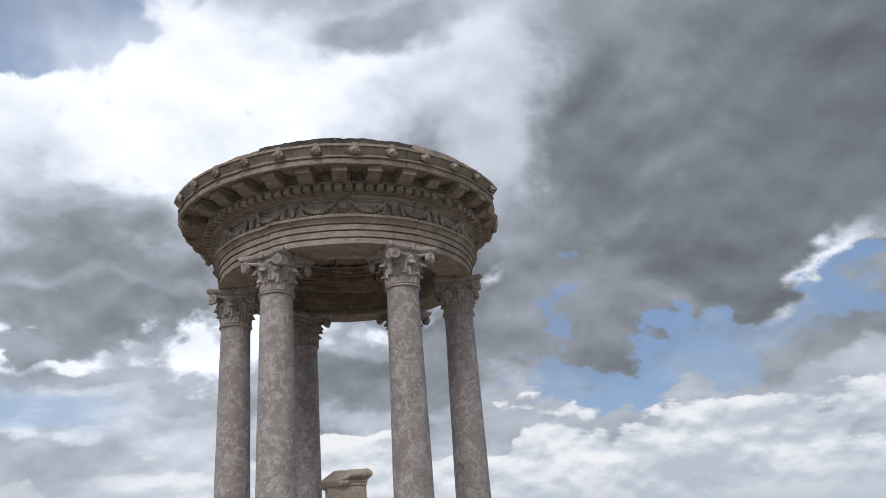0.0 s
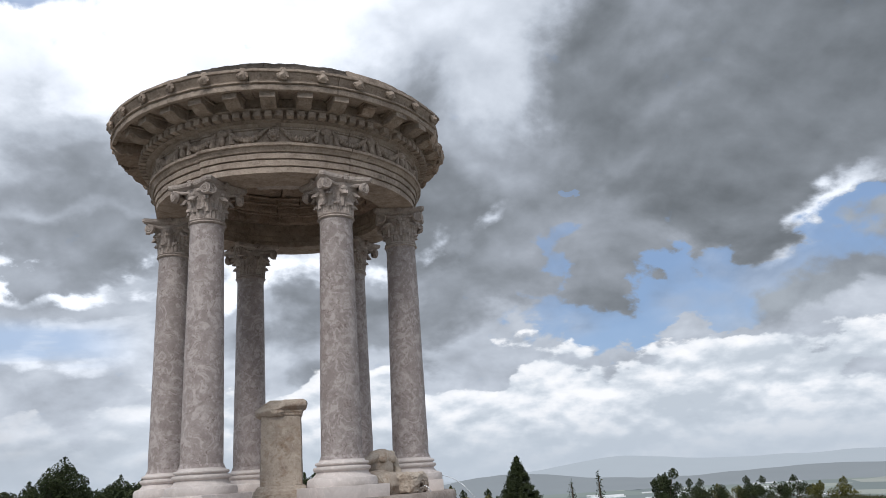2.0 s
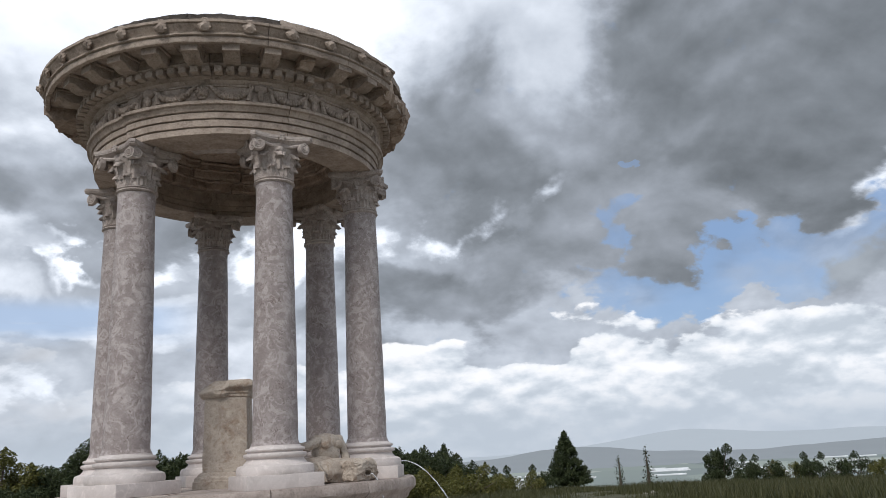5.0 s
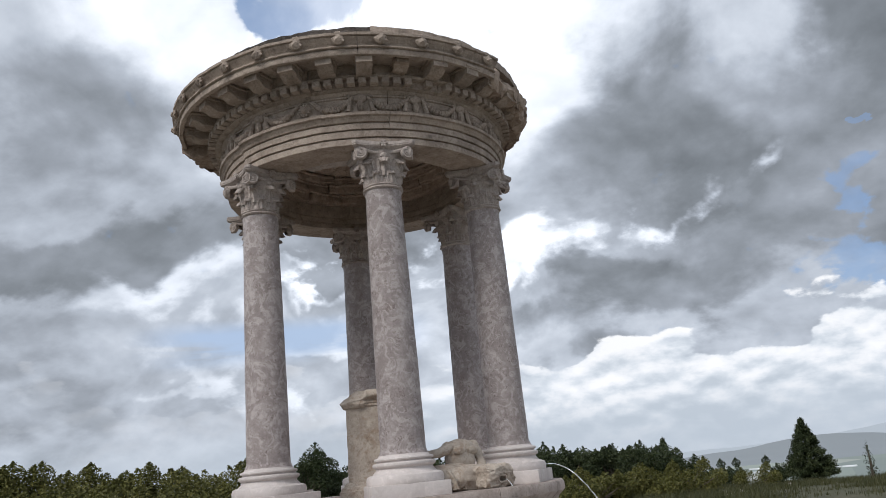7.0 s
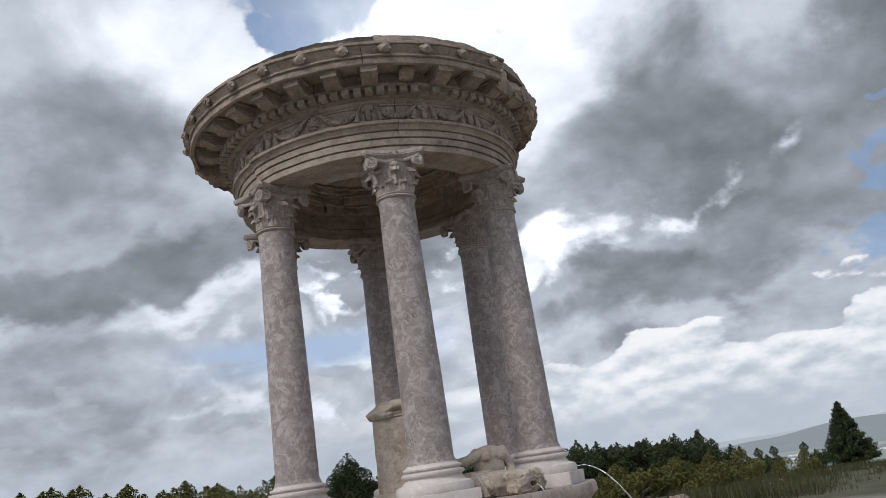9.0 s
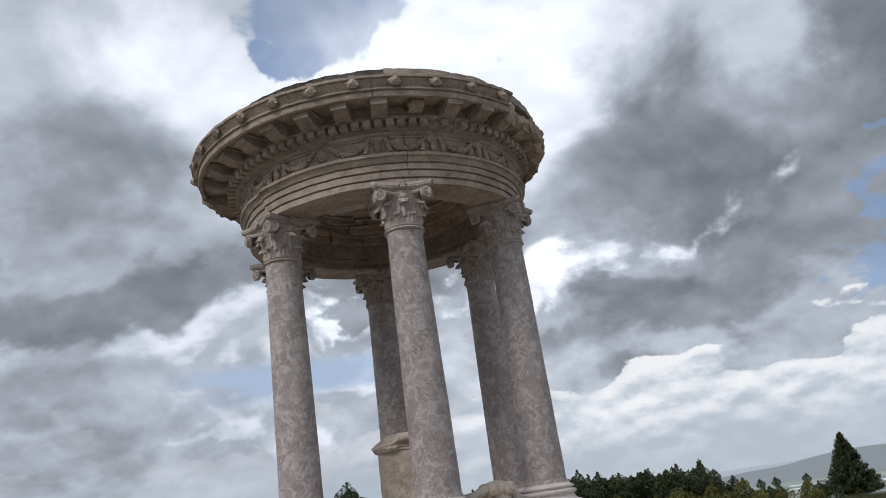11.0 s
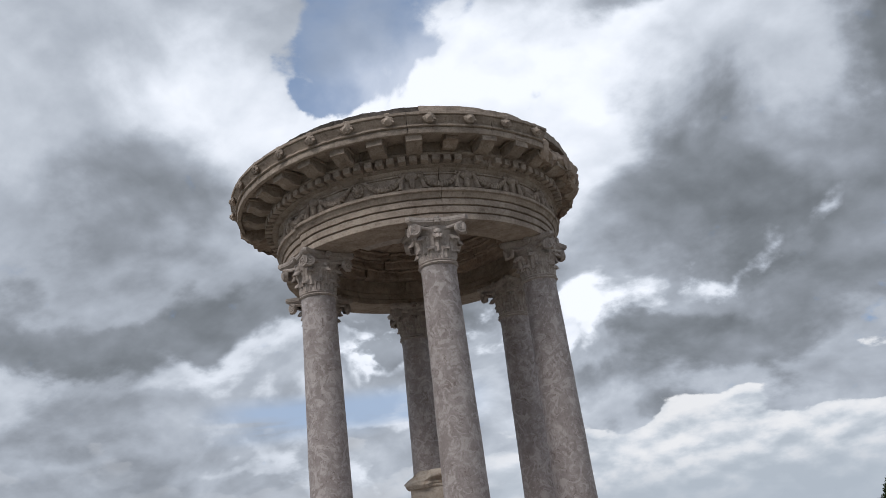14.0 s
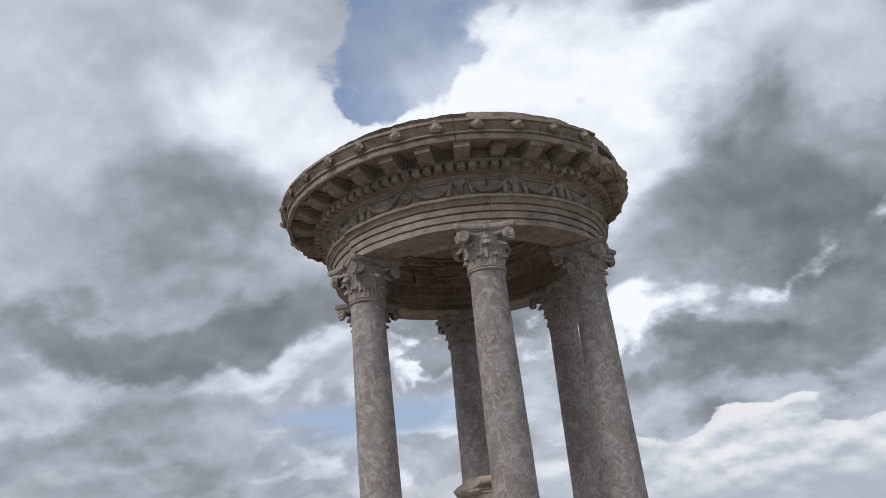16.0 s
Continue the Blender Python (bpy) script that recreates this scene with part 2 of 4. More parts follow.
def stone(name, base, dark, stain, stain_amount, pale=None, veins=0.0, vein_colour=(0.25, 0.2, 0.18), rough=0.8, relief=0.5, scale=1.0, pitted=1.0):
    """Weathered stone: two tones in clouds, darker stains and streaks, fine grain and pits."""
    warm = lambda c: (c[0] * 1.045, c[1], c[2] * 0.975)
    base, dark, stain, pale = warm(base), warm(dark), warm(stain), warm(pale or tuple(min(1, c * 1.25) for c in base))
    m, t, bsdf = material(name)
    pos = t.nodes.new("ShaderNodeTexCoord").outputs["Object"]
    rnd = t.nodes.new("ShaderNodeObjectInfo").outputs["Random"]
    off = t.nodes.new("ShaderNodeVectorMath")
    off.operation = "ADD"
    cmb = t.nodes.new("ShaderNodeCombineXYZ")
    for i in range(3):
        t.links.new(calc(t, "MULTIPLY", rnd, 13.0 + 7 * i), cmb.inputs[i])
    t.links.new(pos, off.inputs[0])
    t.links.new(cmb.outputs[0], off.inputs[1])
    vec = off.outputs[0]
    big = fbm(t, vec, 2.6 * scale, 6, 0.62, 0.3).outputs[0]
    mid = fbm(t, vec, 11 * scale, 8, 0.65, 0.6).outputs[0]
    grain = fbm(t, vec, 90 * scale, 4, 0.6).outputs[0]
    col = mix(t, smooth(t, big, 0.35, 0.68), dark, base)
    col = mix(t, calc(t, "MULTIPLY", smooth(t, mid, 0.48, 0.72), 0.55), col, pale or tuple(min(1, c * 1.25) for c in base))
    spots = calc(t, "MULTIPLY", smooth(t, fbm(t, vec, 5 * scale, 9, 0.7, 0.8).outputs[0], 0.5, 0.7), stain_amount)
    col = mix(t, spots, col, stain)
    if veins:
        w = node(t, "ShaderNodeTexNoise", Scale=4.5 * scale, Detail=7, Roughness=0.6, Distortion=1.6)
        t.links.new(vec, w.inputs["Vector"])
        ridge = calc(t, "ABSOLUTE", calc(t, "SUBTRACT", w.outputs[0], 0.5))
        broken = smooth(t, fbm(t, vec, 7.0 * scale, 4, 0.6).outputs[0], 0.46, 0.62)
        col = mix(t, calc(t, "MULTIPLY", calc(t, "MULTIPLY", smooth(t, ridge, 0.03, 0.0), veins), broken), col, vein_colour)
        patch = fbm(t, vec, 4.2 * scale, 10, 0.68, 1.6).outputs[0]
        col = mix(t, calc(t, "MULTIPLY", smooth(t, patch, 0.53, 0.56), 0.5 * veins), col, pale)
        col = mix(t, calc(t, "MULTIPLY", smooth(t, patch, 0.465, 0.43), 0.55 * veins), col, dark)
    pits = fbm(t, vec, 34 * scale, 5, 0.7, 0.3).outputs[0]
    col = mix(t, smooth(t, pits, 0.50, 0.30, 0.0, min(0.9, 0.6 * pitted)), col, mix(t, 1.0, col, (0.52, 0.49, 0.47), "MULTIPLY"))
    col = mix(t, smooth(t, pits, 0.56, 0.74, 0.0, min(0.8, 0.5 * pitted)), col, pale or tuple(min(1, c * 1.25) for c in base))
    col = mix(t, calc(t, "MULTIPLY_ADD", grain, 0.5, -0.05), col, mix(t, 1.0, col, (0.6, 0.58, 0.56), "MULTIPLY"))
    tone = calc(t, "MULTIPLY_ADD", rnd, 0.16, 0.92)
    col = mix(t, 1.0, col, tone_rgb(t, tone), "MULTIPLY")
    t.links.new(col, bsdf.inputs["Base Color"])
    bsdf.inputs["Roughness"].default_value = rough
    bsdf.inputs["Specular IOR Level"].default_value = 0.3
    h = calc(t, "ADD", calc(t, "MULTIPLY", mid, 0.6), calc(t, "MULTIPLY_ADD", pits, 0.6 * pitted, calc(t, "MULTIPLY", grain, 0.25)))
    bump(t, bsdf, h, relief, 0.02)
    return m


def tone_rgb(t, value):
    c = t.nodes.new("ShaderNodeCombineColor")
    for i in range(3):
        t.links.new(value, c.inputs[i])
    return c.outputs[0]


MARBLE = stone("grey_veined_marble", (0.43, 0.398, 0.395), (0.30, 0.268, 0.263), (0.21, 0.165, 0.15), 0.5, pale=(0.58, 0.55, 0.55),
               veins=1.0, vein_colour=(0.18, 0.135, 0.12), rough=0.55, relief=1.0, scale=1.75, pitted=0.55)
WHITE = stone("new_white_marble", (0.66, 0.63, 0.62), (0.56, 0.53, 0.52), (0.42, 0.38, 0.35), 0.3, rough=0.6, relief=0.15, pitted=0.12)
LIME = stone("weathered_limestone", (0.44, 0.378, 0.322), (0.30, 0.254, 0.216), (0.12, 0.10, 0.086), 0.6, pale=(0.54, 0.475, 0.412), veins=0.25, vein_colour=(0.14, 0.115, 0.095), rough=0.9, relief=0.9, scale=1.1, pitted=1.0)
CARVED = stone("carved_limestone", (0.50, 0.455, 0.425), (0.35, 0.312, 0.29), (0.17, 0.145, 0.128), 0.45, pale=(0.62, 0.575, 0.54), rough=0.85, relief=0.6, scale=1.5, pitted=1.0)
ROUGH = stone("broken_brown_stone", (0.47, 0.385, 0.315), (0.31, 0.25, 0.205), (0.10, 0.085, 0.072), 0.6, pale=(0.55, 0.475, 0.40), veins=0.4, vein_colour=(0.08, 0.068, 0.055), rough=0.95, relief=1.0)
ROOF_STONE = stone("dark_roof_stone", (0.2, 0.18, 0.165), (0.12, 0.11, 0.1), (0.06, 0.055, 0.05), 0.6, pale=(0.32, 0.29, 0.26), rough=0.95, relief=1.0)
ALTAR = stone("yellowish_marble", (0.53, 0.48, 0.415), (0.37, 0.325, 0.275), (0.25, 0.165, 0.10), 0.7, pale=(0.62, 0.575, 0.51), veins=0.25, rough=0.75, relief=0.6)
PODIUM = stone("podium_stone", (0.46, 0.41, 0.38), (0.32, 0.28, 0.255), (0.15, 0.13, 0.12), 0.5, rough=0.85, relief=0.5)


def simple(name, stops, scale, rough=0.9, relief=0.4, distance=0.02):
    m, t, bsdf = material(name)
    pos = t.nodes.new("ShaderNodeTexCoord").outputs["Object"]
    n = fbm(t, pos, scale, 8, 0.65).outputs[0]
    t.links.new(ramp(t, n, stops), bsdf.inputs["Base Color"])
    bsdf.inputs["Roughness"].default_value = rough
    bump(t, bsdf, n, relief, distance)
    return m


def foliage(name, a, b, c):
    m, t, bsdf = material(name)
    isl = t.nodes.new("ShaderNodeNewGeometry").outputs["Random Per Island"]
    pos = t.nodes.new("ShaderNodeTexCoord").outputs["Object"]
    n = fbm(t, pos, 1.1, 3).outputs[0]
    f = calc(t, "ADD", calc(t, "MULTIPLY", isl, 0.6), calc(t, "MULTIPLY_ADD", n, 0.9, -0.25))
    t.links.new(ramp(t, f, [(0.0, a), (0.5, b), (1.0, c)]), bsdf.inputs["Base Color"])
    bsdf.inputs["Roughness"].default_value = 0.6
    bsdf.inputs["Specular IOR Level"].default_value = 0.25
    return m


LEAF = foliage("olive_green_leaves", (0.052, 0.057, 0.016), (0.105, 0.105, 0.027), (0.185, 0.168, 0.05))
LEAF_DARK = foliage("dark_green_leaves", (0.016, 0.025, 0.011), (0.036, 0.05, 0.019), (0.07, 0.08, 0.03))
BARK = simple("bark", [(0.3, (0.05, 0.04, 0.03)), (0.7, (0.14, 0.11, 0.085))], 14)
GRASS = foliage("dry_grass", (0.03, 0.036, 0.013), (0.055, 0.058, 0.022), (0.10, 0.093, 0.042))
ROCK = simple("pale_rock", [(0.3, (0.22, 0.2, 0.18)), (0.7, (0.45, 0.42, 0.38))], 4)
RUBBLE = simple("reddish_rubble", [(0.3, (0.17, 0.11, 0.09)), (0.55, (0.31, 0.25, 0.22)), (0.75, (0.55, 0.5, 0.46))], 9)


def ground_material():
    m, t, bsdf = material("hill_grass_and_plain")
    geo = t.nodes.new("ShaderNodeNewGeometry").outputs["Position"]
    sp = t.nodes.new("ShaderNodeSeparateXYZ")
    t.links.new(geo, sp.inputs[0])
    near = ramp(t, fbm(t, geo, 0.35, 10, 0.7).outputs[0], [(0.3, (0.035, 0.038, 0.015)), (0.5, (0.06, 0.06, 0.028)), (0.7, (0.13, 0.115, 0.07))])
    cells = node(t, "ShaderNodeTexVoronoi", Scale=0.006)
    t.links.new(geo, cells.inputs["Vector"])
    fs = t.nodes.new("ShaderNodeSeparateColor")
    t.links.new(cells.outputs["Color"], fs.inputs[0])
    fields = ramp(t, fs.outputs[0], [(0.0, (0.10, 0.12, 0.10)), (0.4, (0.15, 0.18, 0.12)), (0.7, (0.22, 0.23, 0.17)), (1.0, (0.13, 0.15, 0.14))])
    flat = t.nodes.new("ShaderNodeVectorMath")
    flat.operation = "LENGTH"
    t.links.new(geo, flat.inputs[0])
    # unseen ground round the temple, made pale to throw light up at it
    bounce_ground = ramp(t, fbm(t, geo, 2.5, 10, 0.7).outputs[0], [(0.3, (0.24, 0.215, 0.185)), (0.7, (0.40, 0.365, 0.32))])
    near = mix(t, smooth(t, flat.outputs["Value"], 10.8, 9.0), near, bounce_ground)
    col = mix(t, smooth(t, sp.outputs[2], -8.0, -40.0), near, fields)
    t.links.new(col, bsdf.inputs["Base Color"])
    bsdf.inputs["Roughness"].default_value = 0.95
    bump(t, bsdf, fbm(t, geo, 3.0, 8, 0.7).outputs[0], 0.6, 0.08)
    return m


GROUND = ground_material()


def water_material():
    m, t, bsdf = material("water")
    bsdf.inputs["Base Color"].default_value = (0.9, 0.93, 0.95, 1)
    bsdf.inputs["Roughness"].default_value = 0.12
    bsdf.inputs["Transmission Weight"].default_value = 0.75
    bsdf.inputs["IOR"].default_value = 1.33
    return m


WATER = water_material()


# ---- mesh helpers ----
class Shape:
    """Collects vertices and faces of one mesh."""

    def __init__(self):
        self.v, self.f = [], []

    def add(self, verts, faces, m=None):
        k = len(self.v)
        self.v += [tuple(m @ Vector(p)) if m is not None else tuple(p) for p in verts]
        self.f += [tuple(i + k for i in f) for f in faces]
        return self

    def sweep(self, profile, a0, a1, n, closed=False, caps=True):
        """A closed profile of (radius, height) turned about z from a0 to a1 degrees."""
        steps = n if closed else n + 1
        verts, faces, p = [], [], len(profile)
        for i in range(steps):
            a = radians(a0 + (a1 - a0) * i / n)
            verts += [(r * math.cos(a), r * math.sin(a), z) for r, z in profile]
        for i in range(n):
            j = (i + 1) % steps
            for k in range(p):
                q = (k + 1) % p
                faces.append((i * p + k, j * p + k, j * p + q, i * p + q))
        if not closed and caps:
            faces.append(tuple(range(p)))
            faces.append(tuple(n * p + k for k in reversed(range(p))))
        return self.add(verts, faces)

    def lathe(self, profile, n=32, m=None):
        """An open profile of (radius, height) from bottom to top, turned fully about z, closed at both ends."""
        verts, faces, p = [], [], len(profile)
        for i in range(n):
            a = 2 * math.pi * i / n
            verts += [(r * math.cos(a), r * math.sin(a), z) for r, z in profile]
        for i in range(n):
            j = (i + 1) % n
            faces += [(i * p + k, j * p + k, j * p + k + 1, i * p + k + 1) for k in range(p - 1)]
        faces.append(tuple(i * p for i in reversed(range(n))))
        faces.append(tuple(i * p + p - 1 for i in range(n)))
        return self.add(verts, faces, m)

    def tube(self, path, radius, sides=8, m=None):
        """A tube along points; radius is a number or a function of 0..1."""
        pts = [Vector(p) for p in path]
        verts, faces, n = [], [], len(pts)
        for i, p in enumerate(pts):
            d = (pts[min(i + 1, n - 1)] - pts[max(i - 1, 0)]).normalized()
            s = d.cross(Vector((0, 0, 1)) if abs(d.z) < 0.95 else Vector((1, 0, 0))).normalized()
            w = s.cross(d)
            r = radius(i / (n - 1)) if callable(radius) else radius
            verts += [p + r * (math.cos(2 * math.pi * k / sides) * s + math.sin(2 * math.pi * k / sides) * w) for k in range(sides)]
        for i in range(n - 1):
            for k in range(sides):
                q = (k + 1) % sides
                faces.append((i * sides + k, i * sides + q, (i + 1) * sides + q, (i + 1) * sides + k))
        faces += [tuple(reversed(range(sides))), tuple((n - 1) * sides + k for k in range(sides))]
        return self.add(verts, faces, m)

    def box(self, sx, sy, sz, m=None, bevel=0.012):
        bm = bmesh.new()
        bmesh.ops.create_cube(bm, size=1.0)
        bmesh.ops.scale(bm, vec=(sx, sy, sz), verts=bm.verts)
        if bevel:
            bmesh.ops.bevel(bm, geom=list(bm.edges), offset=bevel, segments=2, affect="EDGES", profile=0.6)
        self.add([p.co.copy() for p in bm.verts], [[p.index for p in f.verts] for f in bm.faces], m)
        bm.free()
        return self

    def ball(self, rx, ry, rz, m=None, u=14, w=9):
        verts, faces = [(0, 0, -rz)], []
        for i in range(1, w):
            b = math.pi * i / w - math.pi / 2
            verts += [(rx * math.cos(b) * math.cos(2 * math.pi * k / u), ry * math.cos(b) * math.sin(2 * math.pi * k / u), rz * math.sin(b)) for k in range(u)]
        verts.append((0, 0, rz))
        for k in range(u):
            q = (k + 1) % u
            faces.append((0, 1 + q, 1 + k))
            for i in range(w - 2):
                faces.append((1 + i * u + k, 1 + i * u + q, 1 + (i + 1) * u + q, 1 + (i + 1) * u + k))
            faces.append((1 + (w - 2) * u + k, 1 + (w - 2) * u + q, len(verts) - 1))
        return self.add(verts, faces, m)

    def wear(self, amount, scale, seed=0.0, second=0.0, second_scale=12.0):
        out = []
        for p in self.v:
            q = Vector(p)
            d = noise.noise_vector(q * scale + Vector((seed, seed * 1.7, seed * 0.3))) * amount
            if second:
                d += noise.noise_vector(q * second_scale + Vector((seed * 2, 3.1, seed))) * second
            out.append(tuple(q + d))
        self.v = out
        return self

    def mesh(self, name, mat, sharp=38.0):
        me = bpy.data.meshes.new(name)
        me.from_pydata(self.v, [], self.f)
        me.materials.append(mat)
        if sharp is not None:
            me.polygons.foreach_set("use_smooth", [True] * len(me.polygons))
            me.set_sharp_from_angle(angle=radians(sharp))
        me.update()
        return me


def part(name, shape, mat, parent=None, label="", sharp=38.0, at=None):
    """One mesh object under a thing or a part; shape may be a finished mesh."""
    me = shape.mesh(name, mat, sharp) if isinstance(shape, Shape) else shape
    ob = new(name, me)
    if parent is not None:
        ob.parent = parent
    if at is not None:
        ob.matrix_basis = at
    return tagged(ob, label)


def fill(profile, step=0.03):
    """Adds points along a closed profile, so that wear can shape it."""
    out = []
    for i, (r, z) in enumerate(profile):
        r2, z2 = profile[(i + 1) % len(profile)]
        n = max(1, int(math.hypot(r2 - r, z2 - z) / step))
        out += [(r + (r2 - r) * k / n, z + (z2 - z) * k / n) for k in range(n)]
    return out


# ---- the ground ----
def ground_height(x, y):
    d = math.hypot(x, y)
    z = -0.045 * max(0.0, min(d, 66) - 12)
    if d > 66:
        z -= 0.22 * (d - 66)
    z = max(z, -100.0)
    return z + (0.2 * noise.noise(Vector((x * 0.05, y * 0.05, 0))) + 0.06 * noise.noise(Vector((x * 0.4, y * 0.4, 2)))) * min(1.0, d / 12)


def build_ground():
    s, rings, seg = Shape(), [], 160
    d = 1.0
    while d < 4600:
        rings.append(d)
        d *= 1.07
    verts = [(0, 0, 0)]
    for d in rings:
        verts += [(d * math.cos(2 * math.pi * k / seg), d * math.sin(2 * math.pi * k / seg),
                   ground_height(d * math.cos(2 * math.pi * k / seg), d * math.sin(2 * math.pi * k / seg))) for k in range(seg)]
    faces = [(0, 1 + k, 1 + (k + 1) % seg) for k in range(seg)]
    for i in range(len(rings) - 1):
        for k in range(seg):
            q = (k + 1) % seg
            faces.append((1 + i * seg + k, 1 + (i + 1) * seg + k, 1 + (i + 1) * seg + q, 1 + i * seg + q))
    s.add(verts, faces)
    return tagged(part("ground", s, GROUND, sharp=60), "grassy hilltop falling away to a hazy green plain", "ground", kind="structure")


build_ground()


# the haze of the distance is put into these materials as emission
def backdrop_material(name, haze_glow, base):
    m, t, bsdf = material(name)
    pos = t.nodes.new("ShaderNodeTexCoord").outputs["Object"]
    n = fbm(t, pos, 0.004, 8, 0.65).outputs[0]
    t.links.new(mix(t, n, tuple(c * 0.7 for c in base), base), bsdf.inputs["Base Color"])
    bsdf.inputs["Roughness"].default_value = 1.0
    bsdf.inputs["Emission Color"].default_value = (*haze_glow, 1)
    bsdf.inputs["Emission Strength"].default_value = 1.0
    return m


def hills(name, dist, a0, a1, crest, mat, label):
    """A far ridge: a slope that rises from the plain to a crest given in degrees above the eye."""
    s, n, m = Shape(), 220, 10
    verts, faces = [], []
    for i in range(n + 1):
        a = a0 + (a1 - a0) * i / n
        top = dist * math.tan(radians(crest(a))) + 1.6
        for j in range(m + 1):
            f = j / m
            d = dist * (0.82 + 0.18 * f)
            z = -102 + (top + 102) * f ** 1.3 + 10 * noise.noise(Vector((a * 0.7, f * 5, dist))) * (1 - f)
            verts.append((d * math.sin(radians(a)), d * math.cos(radians(a)), z))
    for i in range(n):
        for j in range(m):
            k = i * (m + 1) + j
            faces.append((k, k + m + 1, k + m + 2, k + 1))
    s.add(verts, faces)
    return tagged(part(name, s, mat, sharp=80), label, "hills", kind="structure")


def bumps(a, seed, size):
    return size * (noise.noise(Vector((a * 0.11, seed, 0))) + 0.4 * noise.noise(Vector((a * 0.4, seed, 3))) + 0.12 * noise.noise(Vector((a * 1.7, seed, 6))))


def crest_near(a):
    return -1.1 + 0.66 * math.exp(-((a - 2.5) / 5.5) ** 2) + 0.8 * math.exp(-((a + 17) / 6) ** 2) + 0.25 * math.exp(-((a - 10) / 6) ** 2) * 0.5 + 0.2 * math.exp(-((a - 26) / 8) ** 2) + bumps(a, 1.0, 0.24)


def crest_far(a):
    return -0.55 + 0.95 * math.exp(-((a - 11) / 5) ** 2) + 0.55 * math.exp(-((a - 24) / 9) ** 2) + bumps(a, 5.0, 0.22)


# first colour: glow in place of haze, strongest on the farther ridge
HILL_NEAR = backdrop_material("grey_blue_hill_haze_glow", (0.145, 0.165, 0.185), (0.12, 0.125, 0.12))
HILL_FAR = backdrop_material("far_hill_haze_glow", (0.33, 0.365, 0.40), (0.09, 0.095, 0.095))
PLAIN = backdrop_material("green_plain_haze_glow", (0.105, 0.122, 0.13), (0.17, 0.185, 0.16))
pt = PLAIN.node_tree
fields = node(pt, "ShaderNodeTexVoronoi", Scale=0.0045)
stretch = pt.nodes.new("ShaderNodeMapping")
stretch.inputs["Scale"].default_value = (1.0, 0.45, 1.0)
pt.links.new(pt.nodes.new("ShaderNodeTexCoord").outputs["Object"], stretch.inputs[0])
pt.links.new(stretch.outputs[0], fields.inputs["Vector"])
patch = pt.nodes.new("ShaderNodeSeparateColor")
pt.links.new(fields.outputs["Color"], patch.inputs[0])
pt.links.new(ramp(pt, patch.outputs[0], [(0.0, (0.07, 0.085, 0.075)), (0.3, (0.11, 0.13, 0.10)), (0.6, (0.19, 0.21, 0.16)), (0.85, (0.25, 0.245, 0.20)), (1.0, (0.09, 0.10, 0.095))]), pt.nodes["Principled BSDF"].inputs["Base Color"])
hills("backdrop_1", 3800, -75, 75, crest_near, HILL_NEAR, "grey-blue hills beyond the plain, with a glow for haze")
hills("backdrop_2", 4700, -75, 75, crest_far, HILL_FAR, "distant hills paled by a glow for haze")

plain = Shape()
for r0, r1 in ((900.0, 1700.0), (1700.0, 2900.0), (2900.0, 4650.0)):
    plain.add([(r * math.cos(radians(3 * k)), r * math.sin(radians(3 * k)), -99.3) for r in (r0, r1) for k in range(120)], [(k, 120 + k, 120 + (k + 1) % 120, (k + 1) % 120) for k in range(120)])
tagged(part("backdrop_3", plain, PLAIN, sharp=80), "grey-green farmed plain far below the hill, with a glow for haze", "plain", kind="structure")

# ---- the podium ----
COLUMN_R, PHASE = 1.603, -116.54
PODIUM_TOP, SHAFT_LOW, SHAFT_TOP = 1.32, 1.753, 4.653
podium = tagged(new("podium"), "round stepped stone podium with moulded crown blocks", "podium")
crown = fill([(0.9, 1.0), (2.04, 1.0), (2.04, 1.06), (2.07, 1.09), (2.09, 1.14), (2.15, 1.19), (2.17, 1.215), (2.17, 1.29), (2.15, PODIUM_TOP), (0.9, PODIUM_TOP)], 0.08)
for i in range(12):
    a = -122 + 30 * i
    s = Shape().sweep(crown, a + 0.12, a + 29.88, 14).wear(0.006, 3.0, i, 0.004, 14)
    part("crown_block", s, PODIUM, podium)
wall_ring = fill([(0.9, -0.3), (2.0, -0.3), (2.0, 0.32), (1.98, 0.34), (1.98, 1.0), (0.9, 1.0)], 0.12)
for i in range(12):
    a = -107 + 30 * i
    part("wall_block", Shape().sweep(wall_ring, a + 0.1, a + 29.9, 12).wear(0.005, 4.0, i), PODIUM, podium)
part("floor_slab", Shape().lathe([(0.0, 1.1), (0.92, 1.1), (0.92, PODIUM_TOP - 0.004), (0.0, PODIUM_TOP - 0.004)], 40), PODIUM, podium)


